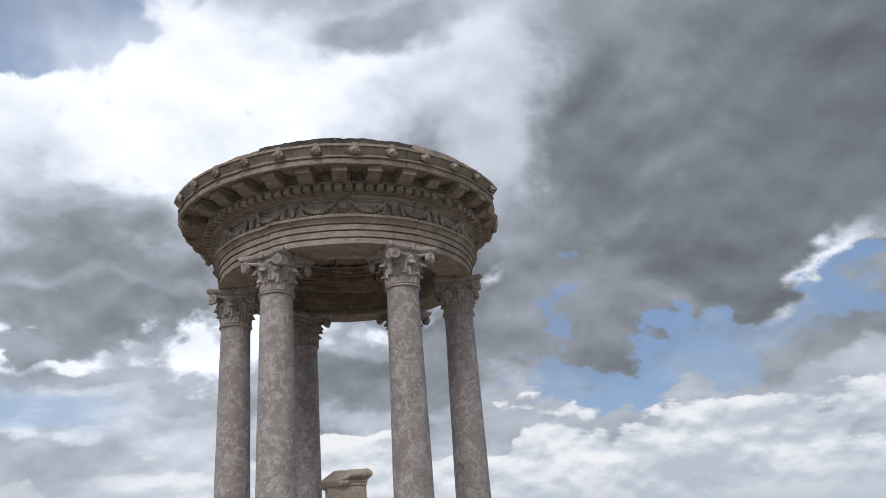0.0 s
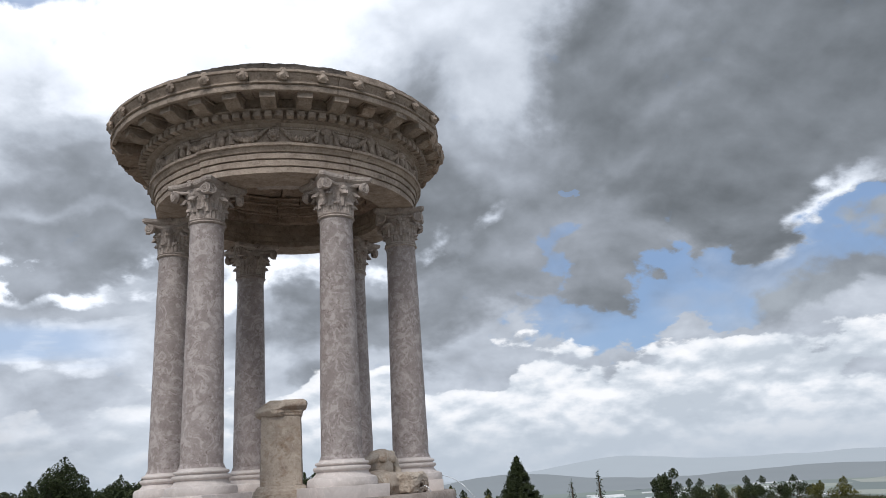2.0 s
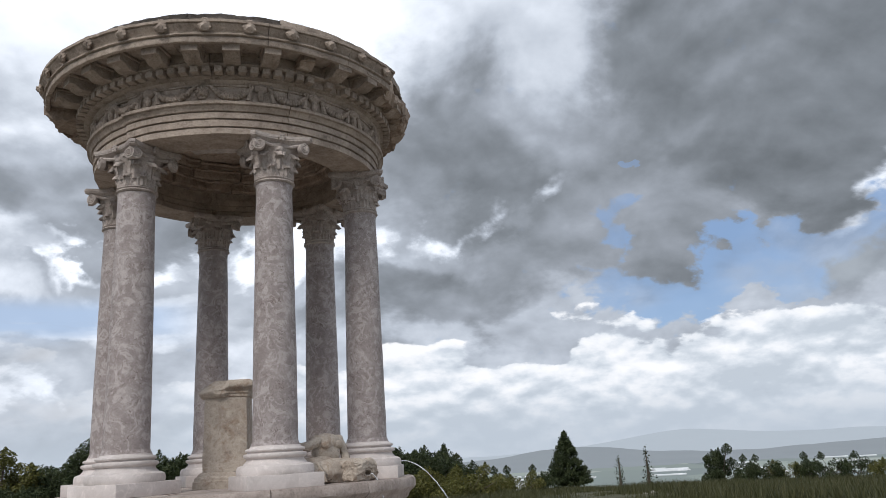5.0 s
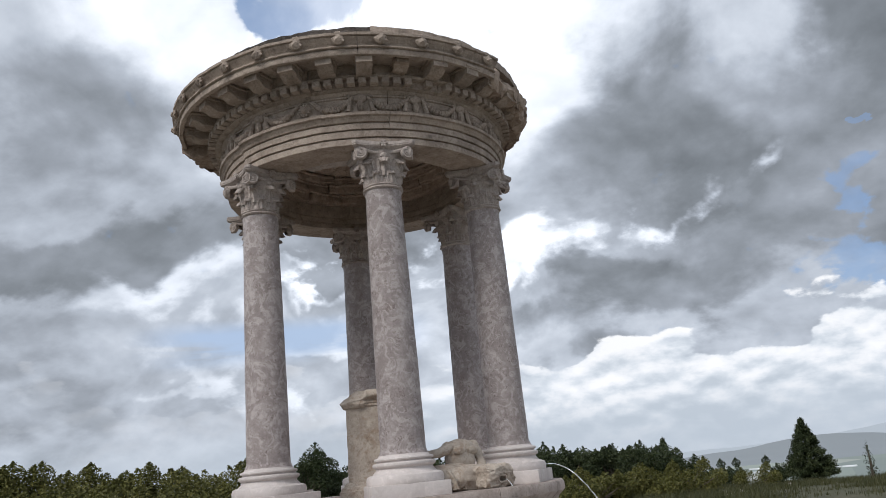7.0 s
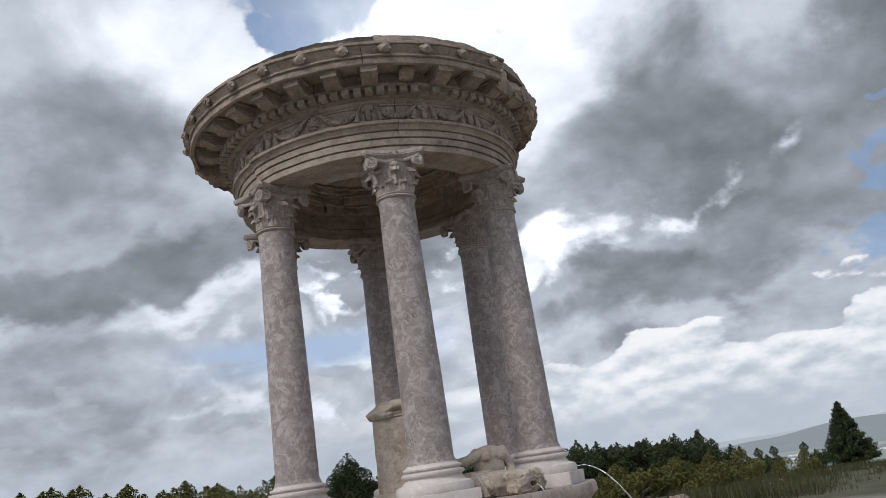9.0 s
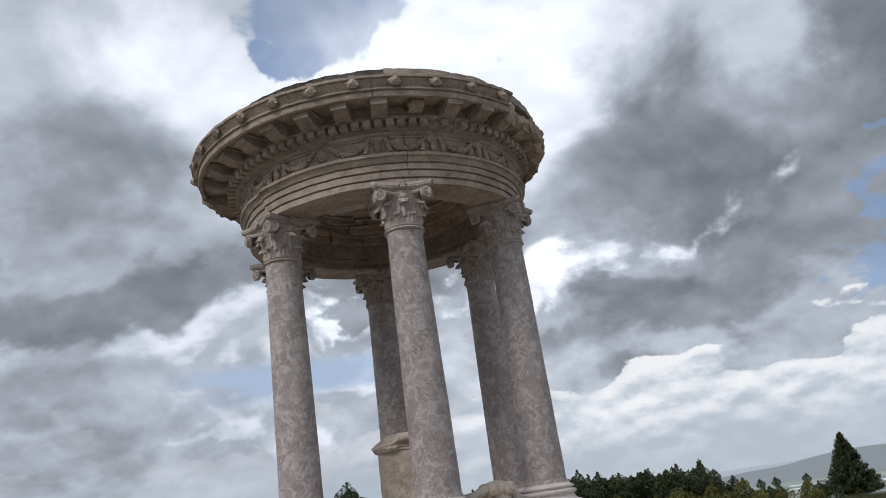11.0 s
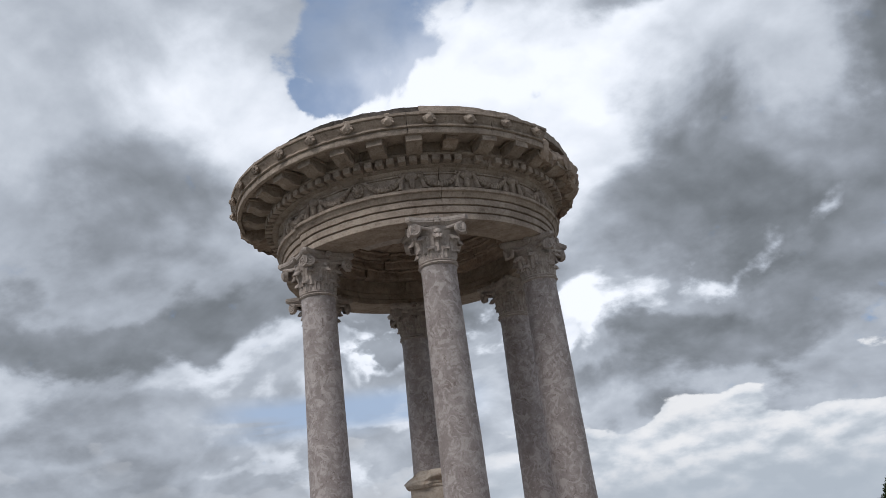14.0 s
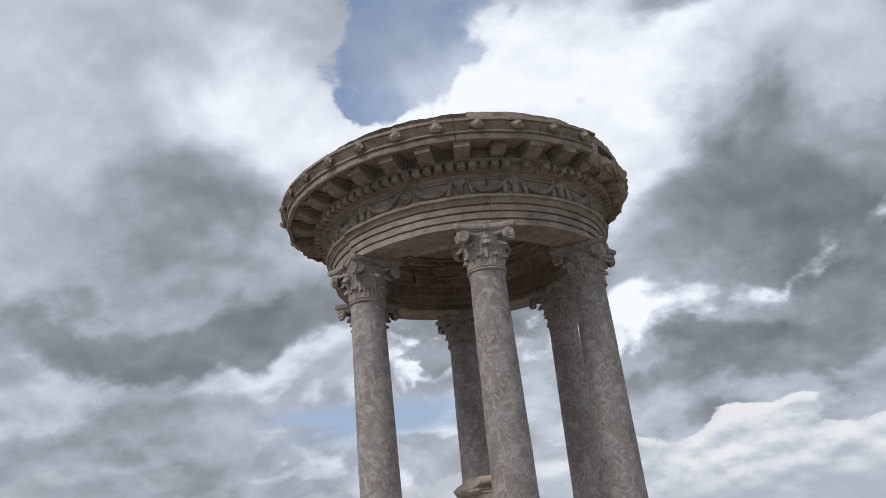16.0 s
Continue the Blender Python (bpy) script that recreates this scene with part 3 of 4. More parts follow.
# ---- the columns ----
def acanthus(width, height, curl):
    """A leaf that lies on the bell and curls out at its tip: local x outwards, y sideways, z up."""
    s, rows, cols = Shape(), 12, 10
    verts, faces = [], []
    for side in (0, 1):
        for i in range(rows + 1):
            f = i / rows
            up = height * min(1.0, f * 1.18) - (0.32 * height * (f - 0.82) / 0.18 if f > 0.82 else 0)
            out = 0.01 + 0.012 * f + curl * max(0.0, f - 0.45) ** 1.6 / 0.384
            lobe = 1.0 + 0.09 * math.sin(f * 24)
            wide = width * (0.80 + 0.28 * math.sin(math.pi * min(1, f * 0.85 + 0.1))) * lobe * (1 - 0.38 * f ** 5)
            for k in range(cols + 1):
                g = 2 * k / cols - 1
                rib = 0.012 * (1 - abs(g)) + 0.008 * math.cos(g * 9.4)
                verts.append((out + rib - 0.02 * g * g - (0.016 if side else 0), g * wide / 2, up))
    n = (rows + 1) * (cols + 1)
    for i in range(rows):
        for k in range(cols):
            a = i * (cols + 1) + k
            faces.append((a, a + 1, a + cols + 2, a + cols + 1))
            faces.append((n + a, n + a + cols + 1, n + a + cols + 2, n + a + 1))
    rim = [i * (cols + 1) for i in range(rows + 1)] + [rows * (cols + 1) + k for k in range(1, cols + 1)] + [i * (cols + 1) + cols for i in range(rows - 1, -1, -1)]
    for a, b in zip(rim, rim[1:]):
        faces.append((a, b, n + b, n + a))
    return s.add(verts, faces)


def volute(radius, depth):
    """A spiral band with an eye, lying in the xz plane, depth along y."""
    s = Shape()
    pts = []
    turns, n = 2.2, 46
    for i in range(n + 1):
        f = i / n
        a = math.pi * 0.5 - f * turns * 2 * math.pi
        r = radius * (1 - 0.8 * f)
        pts.append((r * math.cos(a), r * math.sin(a)))
    verts, faces = [], []
    for i, (x, z) in enumerate(pts):
        f = i / n
        band = radius * 0.15 * (1 - 0.5 * f)
        k = math.hypot(x, z) or 1e-6
        ux, uz = x / k, z / k
        for sy in (-1, 1):
            y = sy * depth / 2 * (1 + 0.12 * f)
            verts += [(x - ux * band, y, z - uz * band), (x + ux * band, y, z + uz * band)]
    for i in range(n):
        a, b = i * 4, (i + 1) * 4
        for p, q in ((0, 1), (1, 3), (3, 2), (2, 0)):
            faces.append((a + p, b + p, b + q, a + q))
    s.add(verts, faces)
    disc = Matrix.Rotation(radians(90), 4, "X")
    s.lathe([(radius * 0.93, -depth * 0.36), (radius * 0.93, depth * 0.36)], 20, disc)
    s.lathe([(0.0, -depth * 0.56), (radius * 0.16, -depth * 0.56), (radius * 0.2, -depth * 0.5), (radius * 0.2, depth * 0.5), (radius * 0.16, depth * 0.56), (0.0, depth * 0.56)], 12, disc)
    return s


def abacus():
    """A slab with four hollowed sides and cut corners."""
    s, outline = Shape(), []
    half, cut, n = 0.36, 0.04, 8
    for side in range(4):
        a = radians(90 * side)
        for i in range(n + 1):
            f = 2 * i / n - 1
            x = half - 0.062 * (1 - f * f)
            y = f * (half - cut)
            outline.append((x * math.cos(a) - y * math.sin(a), x * math.sin(a) + y * math.cos(a)))
    k = len(outline)
    levels = [(0.84, 0.385), (0.9, 0.405), (0.985, 0.422), (0.985, 0.434), (1.0, 0.438), (1.0, 0.472)]
    verts = [(x * q, y * q, z) for q, z in levels for x, y in outline]
    faces = []
    for l in range(len(levels) - 1):
        for i in range(k):
            j = (i + 1) % k
            faces.append((l * k + i, l * k + j, (l + 1) * k + j, (l + 1) * k + i))
    faces += [tuple(reversed(range(k))), tuple((len(levels) - 1) * k + i for i in range(k))]
    return s.add(verts, faces)


BASE_PROFILE = [(0.40, 1.46), (0.405, 1.475), (0.405, 1.515), (0.395, 1.545), (0.36, 1.562), (0.335, 1.566), (0.33, 1.574), (0.305, 1.60), (0.298, 1.62),
                (0.318, 1.632), (0.33, 1.642), (0.333, 1.655), (0.33, 1.668), (0.315, 1.676), (0.29, 1.68), (0.288, 1.691), (0.308, 1.698), (0.313, 1.711), (0.306, 1.725), (0.278, 1.731),
                (0.268, 1.738), (0.262, 1.753)]
SHAFT_PROFILE = [(0.262, 1.753), (0.255, 1.77), (0.242, 1.80)] + [(0.240 - 0.036 * (i / 18) ** 1.35, 1.80 + 2.78 * i / 18) for i in range(19)] + [(0.206, 4.61), (0.212, SHAFT_TOP)]


def build_column():
    col = new("column")
    z0 = PODIUM_TOP
    part("plinth", Shape().box(0.80, 0.80, 1.46 - z0, pose(0, 0, (z0 + 1.46) / 2), 0.008).wear(0.003, 5), WHITE, col, "white marble plinth")
    part("base", Shape().lathe(BASE_PROFILE, 56), WHITE, col, "turned white marble base with torus rings")
    shaft = Shape().lathe([p for p in SHAFT_PROFILE], 48).wear(0.004, 3.0, 2.0, 0.0015, 16)
    part("shaft", shaft, MARBLE, col)
    capital = part("capital", Shape().lathe([(0.205, 4.653), (0.225, 4.66), (0.235, 4.672), (0.225, 4.686), (0.214, 4.69), (0.222, 4.697), (0.228, 4.706), (0.220, 4.716), (0.205, 4.722),
                                             (0.20, 4.76), (0.208, 4.86), (0.222, 4.93), (0.245, 4.99), (0.27, 5.04), (0.275, 5.09)], 48).wear(0.003, 9, 1.0), CARVED, col, "carved composite capital with acanthus leaves")
    lift = Matrix.Translation((0, 0, 4.706))
    part("abacus", Shape().add(abacus().v, abacus().f).wear(0.004, 8), CARVED, capital, at=lift)
    low = acanthus(0.15, 0.14, 0.045).mesh("lower_leaf", CARVED)
    high = acanthus(0.165, 0.2, 0.085).mesh("upper_leaf", CARVED)
    scroll = volute(0.068, 0.055).mesh("volute", CARVED)
    for i in range(8):
        part("lower_leaf", low, CARVED, capital, at=pose(0, 0, 4.722, 0, 0, 45 * i + 22.5) @ Matrix.Translation((0.195, 0, 0)))
    for i in range(8):
        part("upper_leaf", high, CARVED, capital, at=pose(0, 0, 4.80, 0, 0, 45 * i) @ Matrix.Translation((0.208, 0, 0)))
    for i in range(4):
        for side in (-1, 1):
            m = pose(0, 0, 0, 0, 0, 45 + 90 * i) @ pose(0.39, side * 0.032, 5.035, 0, 0, -side * 62)
            part("volute", scroll, CARVED, capital, at=m)
        # the echinus roll that runs from volute to volute along each side
        path = []
        for k in range(13):
            f = 2 * k / 12 - 1
            path.append((0.245 + 0.06 * f * f, f * 0.27, 5.092 - 0.035 * (1 - f * f)))
        part("scroll_band", Shape().tube(path, lambda f: 0.018 + 0.006 * abs(2 * f - 1), 8), CARVED, capital, at=pose(0, 0, 0, 0, 0, 90 * i))
        flower = Shape().ball(0.03, 0.042, 0.04, None, 10, 6)
        for k in range(6):
            flower.ball(0.015, 0.018, 0.018, pose(0.018, 0.032 * math.cos(k * 1.047), 0.032 * math.sin(k * 1.047)), 8, 5)
        part("fleuron", flower, CARVED, capital, at=pose(0, 0, 0, 0, 0, 90 * i) @ Matrix.Translation((0.305, 0, 5.145)))
        bud = Shape().ball(0.03, 0.05, 0.035, None, 10, 6).wear(0.006, 30)
        part("egg", bud, CARVED, capital, at=pose(0, 0, 0, 0, 0, 90 * i) @ Matrix.Translation((0.25, 0, 5.03)))
    return col


COLUMN_LABEL = "grey veined marble column with white base and carved capital"
first = tagged(build_column(), COLUMN_LABEL, "column", "columns of the round temple")
spots = []
for i in range(6):
    a = PHASE + 60 * i
    spots.append(pose(COLUMN_R * math.cos(radians(a)), COLUMN_R * math.sin(radians(a)), 0, 0, 0, a))
for i in range(1, 6):
    copy_thing(first, spots[i])
first.matrix_basis = spots[0]

# ---- the entablature ----
temple = tagged(new("entablature"), "weathered limestone ring of beam blocks, carved frieze and bracketed cornice", "entablature")
ARCHITRAVE = fill([(1.37, 5.183), (1.83, 5.183), (1.83, 5.252), (1.812, 5.255), (1.812, 5.265), (1.846, 5.268), (1.846, 5.342), (1.826, 5.345), (1.826, 5.356), (1.862, 5.359), (1.862, 5.425), (1.845, 5.428), (1.845, 5.438), (1.878, 5.442), (1.885, 5.455), (1.895, 5.476),
                   (1.912, 5.492), (1.905, 5.496), (1.934, 5.504), (1.936, 5.538), (1.87, 5.55), (1.42, 5.55), (1.42, 5.46), (1.395, 5.45), (1.395, 5.36), (1.405, 5.355), (1.38, 5.345), (1.38, 5.27), (1.39, 5.265), (1.37, 5.255)], 0.05)
FRIEZE = fill([(1.42, 5.552), (1.872, 5.552), (1.872, 5.568), (1.85, 5.574), (1.85, 5.742), (1.868, 5.748), (1.868, 5.765), (1.856, 5.77), (1.885, 5.788), (1.905, 5.81), (1.42, 5.81)], 0.04)
for i in range(6):
    a = PHASE + 3 + 60 * i
    part("architrave_block", Shape().sweep(ARCHITRAVE, a + 0.1, a + 59.9, 40).wear(0.005 if i < 5 else 0.010, 4.0, i, 0.003, 16), LIME, temple, at=Matrix.Diagonal((0.982, 0.982, 1, 1)) if i == 5 else None)
frieze = []
for i in range(6):
    a = PHASE + 3 + 60 * i
    frieze.append(part("frieze_block", Shape().sweep(FRIEZE, a + 0.12, a + 59.88, 40).wear(0.005 if i < 5 else 0.012, 4.0, i + 9, 0.003, 16), LIME, temple, at=Matrix.Diagonal((0.985, 0.985, 1, 1)) if i == 5 else None))


def ring_pose(angle, r, z):
    return pose(0, 0, 0, 0, 0, angle) @ Matrix.Translation((r, 0, z))


def garland(width, seed):
    path = []
    for k in range(65):
        f = 2 * k / 64 - 1
        ang = f * width / 2
        path.append((1.868 * math.cos(radians(ang)), 1.868 * math.sin(radians(ang)), 5.745 - 0.14 * (1 - f * f)))
    return Shape().tube(path, lambda f: (0.018 + 0.026 * math.sin(math.pi * f)) * (1 + 0.16 * math.sin(f * 90)), 10).wear(0.008, 26, seed, 0.008, 70)


swag = garland(14.5, 3.0).mesh("garland", LIME)
skull = Shape().ball(0.035, 0.055, 0.045, pose(0, 0, 0.05), 10, 7).ball(0.03, 0.03, 0.06, pose(0.006, 0, -0.02), 10, 7)
for sy in (-1, 1):
    skull.tube([(0.0, sy * 0.04, 0.07), (0.01, sy * 0.085, 0.075), (0.012, sy * 0.10, 0.05)], 0.013, 6)
    skull.tube([(0.0, sy * 0.075, 0.06), (0.008, sy * 0.085, 0.0), (0.008, sy * 0.10, -0.075)], lambda f: 0.012 + 0.012 * f, 6)
skull.v = [(x * 1.4, y * 1.4, z * 1.35) for x, y, z in skull.v]
skull = skull.wear(0.008, 30, 2.0).mesh("ox_skull", LIME)
boss = Shape().ball(0.045, 0.05, 0.055, None, 16, 11).ball(0.03, 0.024, 0.022, pose(0.035, 0, -0.018), 10, 7)
for k in range(11):
    boss.ball(0.02, 0.02, 0.02, pose(0.006, 0.06 * math.cos(0.571 * k), 0.064 * math.sin(0.571 * k)), 8, 5)
for sy in (-1, 1):
    boss.ball(0.012, 0.011, 0.009, pose(0.04, sy * 0.02, 0.014), 8, 5)
boss = boss.wear(0.006, 30, 5.0).mesh("lion_head", LIME)
for k in range(18):
    a = -123.4 + 20 * k
    owner = frieze[int(((a - PHASE - 3) % 360) // 60)]
    lion = k % 6 == 2
    part("lion_head" if lion else "ox_skull", boss if lion else skull, LIME, owner, at=ring_pose(a, 1.862, 5.665))
    owner = frieze[int(((a + 10 - PHASE - 3) % 360) // 60)]
    part("garland", swag, LIME, owner, at=pose(0, 0, 0, 0, 0, a + 10))

# the cornice: fine on its front, broken and rough behind
FRONT0, FRONT1 = -153.0, -17.5
SLIP = Matrix.Translation((-0.045, -0.016, 0))
BED = fill([(1.5, 5.812), (1.905, 5.812), (1.93, 5.826), (1.95, 5.83), (1.95, 5.915), (2.025, 5.92), (2.04, 5.94), (2.03, 5.965), (2.015, 5.975), (2.01, 6.083), (1.5, 6.083)], 0.05)
CORONA = fill([(1.6, 6.085), (2.29, 6.085), (2.30, 6.03), (2.345, 6.03), (2.35, 6.04), (2.35, 6.098), (2.34, 6.104), (2.375, 6.11), (2.375, 6.128), (2.352, 6.135), (2.362, 6.165), (2.392, 6.195), (2.412, 6.22), (2.402, 6.226), (2.43, 6.232), (2.432, 6.262),
               (2.40, 6.272), (1.6, 6.30)], 0.04)
BROKEN = fill([(1.6, 6.0), (2.02, 6.0), (2.25, 5.965), (2.32, 6.03), (2.33, 6.11), (2.28, 6.19), (2.1, 6.25), (1.6, 6.28)], 0.045)
beds = []
for i in range(8):
    a = -170 + 45 * i
    s = Shape().sweep(BED, a + 0.1, a + 44.9, 34)
    s.wear(0.004, 5, i, 0.002, 18) if a < -30 else s.wear(0.03, 4, i, 0.012, 14)
    beds.append(part("bed_block", s, LIME, temple))
cuts = [FRONT0, -140.0, -114.0, -88.0, -62.0, -37.5, FRONT1]
fronts = []
for i, (a, b) in enumerate(zip(cuts, cuts[1:])):
    s = Shape().sweep(CORONA, a + 0.05, b - 0.05, 30).wear(0.006, 3.0, i, 0.005, 15)
    fronts.append(part("cornice_block", s, LIME, temple, at=SLIP))
back = [FRONT1, 14.0, 52.0, 92.0, 132.0, 170.0, 207.0]
for i, (a, b) in enumerate(zip(back, back[1:])):
    s = Shape().sweep(BROKEN, a + 0.2, b - 0.2, 56).wear(0.10, 4.2, i + 20, 0.035, 17)
    part("broken_cornice_block", s, ROUGH, temple, "broken dark cornice block with a jagged edge", at=SLIP)

# dentils, brackets and spout heads
dentil = Shape().box(0.11, 0.086, 0.074, None, 0.006).wear(0.004, 20).mesh("dentil", LIME)
for k in range(60):
    a = -186 + 3.75 * k
    if a in (-43.5, -36.0) or a > 22:
        continue
    part("dentil", dentil, LIME, beds[int(((a + 170) % 360) // 45)], at=ring_pose(a, 1.985, 5.878))


def bracket():
    s, side = Shape(), []
    for i in range(15):
        f = i / 14
        side.append((0.30 * f, -0.118 - 0.05 * (0.5 + 0.5 * math.cos(math.pi * f)) + 0.014 * math.sin(f * 9)))
    outline = side + [(0.305, 0.0), (0.0, 0.0)]
    n = len(outline)
    verts = [(x, y, z) for y in (-0.092, 0.092) for x, z in outline]
    faces = [(i, (i + 1) % n, n + (i + 1) % n, n + i) for i in range(n)] + [tuple(reversed(range(n))), tuple(n + i for i in range(n))]
    s.add(verts, faces)
    s.box(0.325, 0.222, 0.028, pose(0.16, 0, -0.014), 0.005)
    return s


mod = bracket().wear(0.005, 14, 1.0).mesh("bracket", LIME)
for k in range(17):
    a = -162.9 + 11.25 * k
    if a > 14 or a < -150 or k == 10:
        continue
    owner = beds[int(((a + 170) % 360) // 45)]
    part("bracket", mod, LIME, owner, at=ring_pose(a, 2.0 if a < -20 else 1.94, 6.081) @ pose(0, 0, 0, random.uniform(-1, 1), random.uniform(-1, 1), random.uniform(-1, 1)))


part("broken_bracket", Shape().add(bracket().v, bracket().f, Matrix.Diagonal((0.82, 0.9, 0.8, 1))).wear(0.04, 9, 7.0, 0.02, 24), ROUGH, beds[2], "broken dark bracket", at=ring_pose(-50.4, 2.0, 6.081))


def spout_head():
    s = Shape().ball(0.035, 0.052, 0.05, None, 12, 8).ball(0.034, 0.03, 0.026, pose(0.03, 0, -0.012), 10, 6)
    for k in range(9):
        a = radians(-20 + 27.5 * k)
        s.ball(0.02, 0.018, 0.018, pose(0.0, 0.05 * math.cos(a), 0.048 * math.sin(a)), 7, 5)
    s.v = [(x * 0.95, y * 1.05, z * 1.45 - 0.02) for x, y, z in s.v]
    return s.wear(0.02, 24, 4.0, 0.01, 60)


head = spout_head().mesh("spout_head", LIME)
for k in range(13):
    a = -157 + 11.25 * k
    if a > FRONT1 - 2 or a < FRONT0 + 2:
        continue
    owner = fronts[max(i for i in range(6) if cuts[i] <= a)]
    part("spout_head", head, LIME, owner, at=ring_pose(a, 2.405, 6.215))

# the roof course above the cornice
ROOF = fill([(1.3, 6.29), (2.28, 6.268), (2.275, 6.36), (2.235, 6.368), (2.235, 6.44), (2.18, 6.46), (1.7, 6.62), (1.3, 6.63)], 0.06)
SLABS = [fill([(1.3, 6.29), (2.28, 6.268), (2.275, 6.33), (2.235, 6.335), (2.25, 6.385), (2.205, 6.39), (2.225, 6.44), (2.17, 6.465), (1.7, 6.62), (1.3, 6.63)], 0.05), ROOF]
joints = [-175.0, -147.0, -110.0, -84.0, -58.0, -36.0, -14.0, 22.0, 60.0, 100.0, 142.0, 185.0]
for i, (a, b) in enumerate(zip(joints, joints[1:])):
    dark = -112 < a < -60
    sunk = 0.02 if a < -112 else 0.0
    s = Shape().sweep([(r - sunk * 0.6, z - sunk * (z > 6.3)) for r, z in SLABS[0 if dark else 1]], a + 0.05, b - 0.05, 30).wear(0.014, 3.4, 3.0, 0.010, 13)
    part("roof_block", s, ROOF_STONE if dark else LIME, temple, "dark layered roof slab" if dark else "", at=SLIP)
part("roof_cap", Shape().lathe([(0.0, 6.55), (1.33, 6.55), (1.33, 6.64), (0.8, 6.73), (0.0, 6.77)], 40).wear(0.02, 3), ROUGH, temple)

# the inside: stepped rings of blocks and a flat ring of ceiling slabs
COURSES = [(5.556, 5.70, 1.30, 9), (5.704, 5.84, 1.25, 11), (5.844, 5.95, 1.19, 8)]
for k, (low, high, inside, count) in enumerate(COURSES):
    wide = 360 / count
    for i in range(count):
        a, r = -165 + wide * (i + 0.37 * k), inside + random.uniform(-0.035, 0.05)
        outline = fill([(1.5, low), (r + 0.02, low), (r, low + 0.02), (r, high - 0.035), (r - 0.025, high - 0.02), (r - 0.025, high), (1.5, high)], 0.04)
        part("inner_block", Shape().sweep(outline, a + 0.35, a + wide - 0.35, 20).wear(0.022, 5, i + 3 * k, 0.012, 16), ROUGH, temple)
part("inner_ledge", Shape().sweep(fill([(1.14, 5.225), (1.385, 5.215), (1.385, 5.30), (1.16, 5.31)], 0.04), -97, -68, 20).wear(0.02, 6, 3.0, 0.01, 20), CARVED, temple, "pale broken ledge stone")
CEIL = fill([(1.5, 5.92), (0.75, 6.04), (0.75, 6.14), (1.5, 6.1)], 0.06)
for i in range(7):
    a = -150 + 51.43 * i
    part("ceiling_slab", Shape().sweep(CEIL, a + 0.5, a + 50.9, 22).wear(0.02, 5, i + 4, 0.008, 16), ROUGH, temple)
part("ceiling_boss", Shape().lathe([(0.0, 6.06), (0.5, 6.06), (0.8, 6.08), (0.8, 6.2), (0.0, 6.2)], 36).wear(0.02, 4), ROUGH, temple)

# ---- inside the temple: altar, reclining statue, spout, water ----
altar = tagged(new("pedestal"), "yellowish stained marble pedestal with a chipped moulded top", "pedestal")


def block_stack(levels, wear, seed):
    """A squared pier of (half width, height) levels with worn rounded corners."""
    s, n = Shape(), 48
    verts, faces = [], []
    for h, z in levels:
        for k in range(n):
            a = 2 * math.pi * k / n
            c, q = math.cos(a), math.sin(a)
            r = h / max((abs(c) ** 14 + abs(q) ** 14) ** (1 / 14), 1e-6)
            x, y = r * c, r * q
            verts.append((x, y, z))
    for l in range(len(levels) - 1):
        faces += [(l * n + k, l * n + (k + 1) % n, (l + 1) * n + (k + 1) % n, (l + 1) * n + k) for k in range(n)]
    faces += [tuple(reversed(range(n))), tuple((len(levels) - 1) * n + k for k in range(n))]
    return s.add(verts, faces).wear(wear, 5, seed, wear * 0.5, 17)


part("pier", block_stack([(0.275, 1.50)] + [(0.272 - 0.014 * i / 12, 1.52 + 0.86 * i / 12) for i in range(13)], 0.008, 2.0), ALTAR, altar)
CROWN = [(0.255, 2.375), (0.272, 2.385), (0.276, 2.40), (0.268, 2.404), (0.270, 2.416), (0.282, 2.424), (0.284, 2.438), (0.277, 2.442), (0.283, 2.455), (0.302, 2.472), (0.326, 2.484), (0.337, 2.50), (0.340, 2.525), (0.332, 2.548), (0.312, 2.572), (0.29, 2.584), (0.15, 2.588)]
crown_shape = block_stack(CROWN, 0.006, 3.0)
lumpy = []
for x, y, z in crown_shape.v:
    # one end is battered: its mouldings are gone and only a rounded, pitted lump is left
    f = min(1.0, max(0.0, (-x + 0.1 * y + 0.06 + 0.07 * noise.noise(Vector((x * 9, y * 9, z * 12)))) / 0.05))
    g = (z - 2.375) / 0.213
    want = 0.20 + 0.13 * math.sin(math.pi * min(1.0, 0.27 + 0.70 * g)) + 0.03 * noise.noise(Vector((x * 14, y * 14, z * 16)))
    h = max((x ** 4 + y ** 4) ** 0.25, 1e-6)
    q = 1 + f * (want / h - 1) if h > 0.2 else 1.0
    lumpy.append((x * q, y * q, z - f * 0.045 * g * (1 if h > 0.2 else 0)))
crown_shape.v = lumpy
part("crown", crown_shape, ALTAR, altar, "moulded crown with a battered end", 34.0)
part("foot", block_stack([(0.37, PODIUM_TOP - 0.02), (0.37, 1.40), (0.355, 1.41), (0.35, 1.44), (0.32, 1.46), (0.315, 1.48), (0.295, 1.50)], 0.008, 5.0), ALTAR, altar, "stepped squared foot")
altar.matrix_basis = pose(-0.09, -0.1, 0, 0, 0, 12)

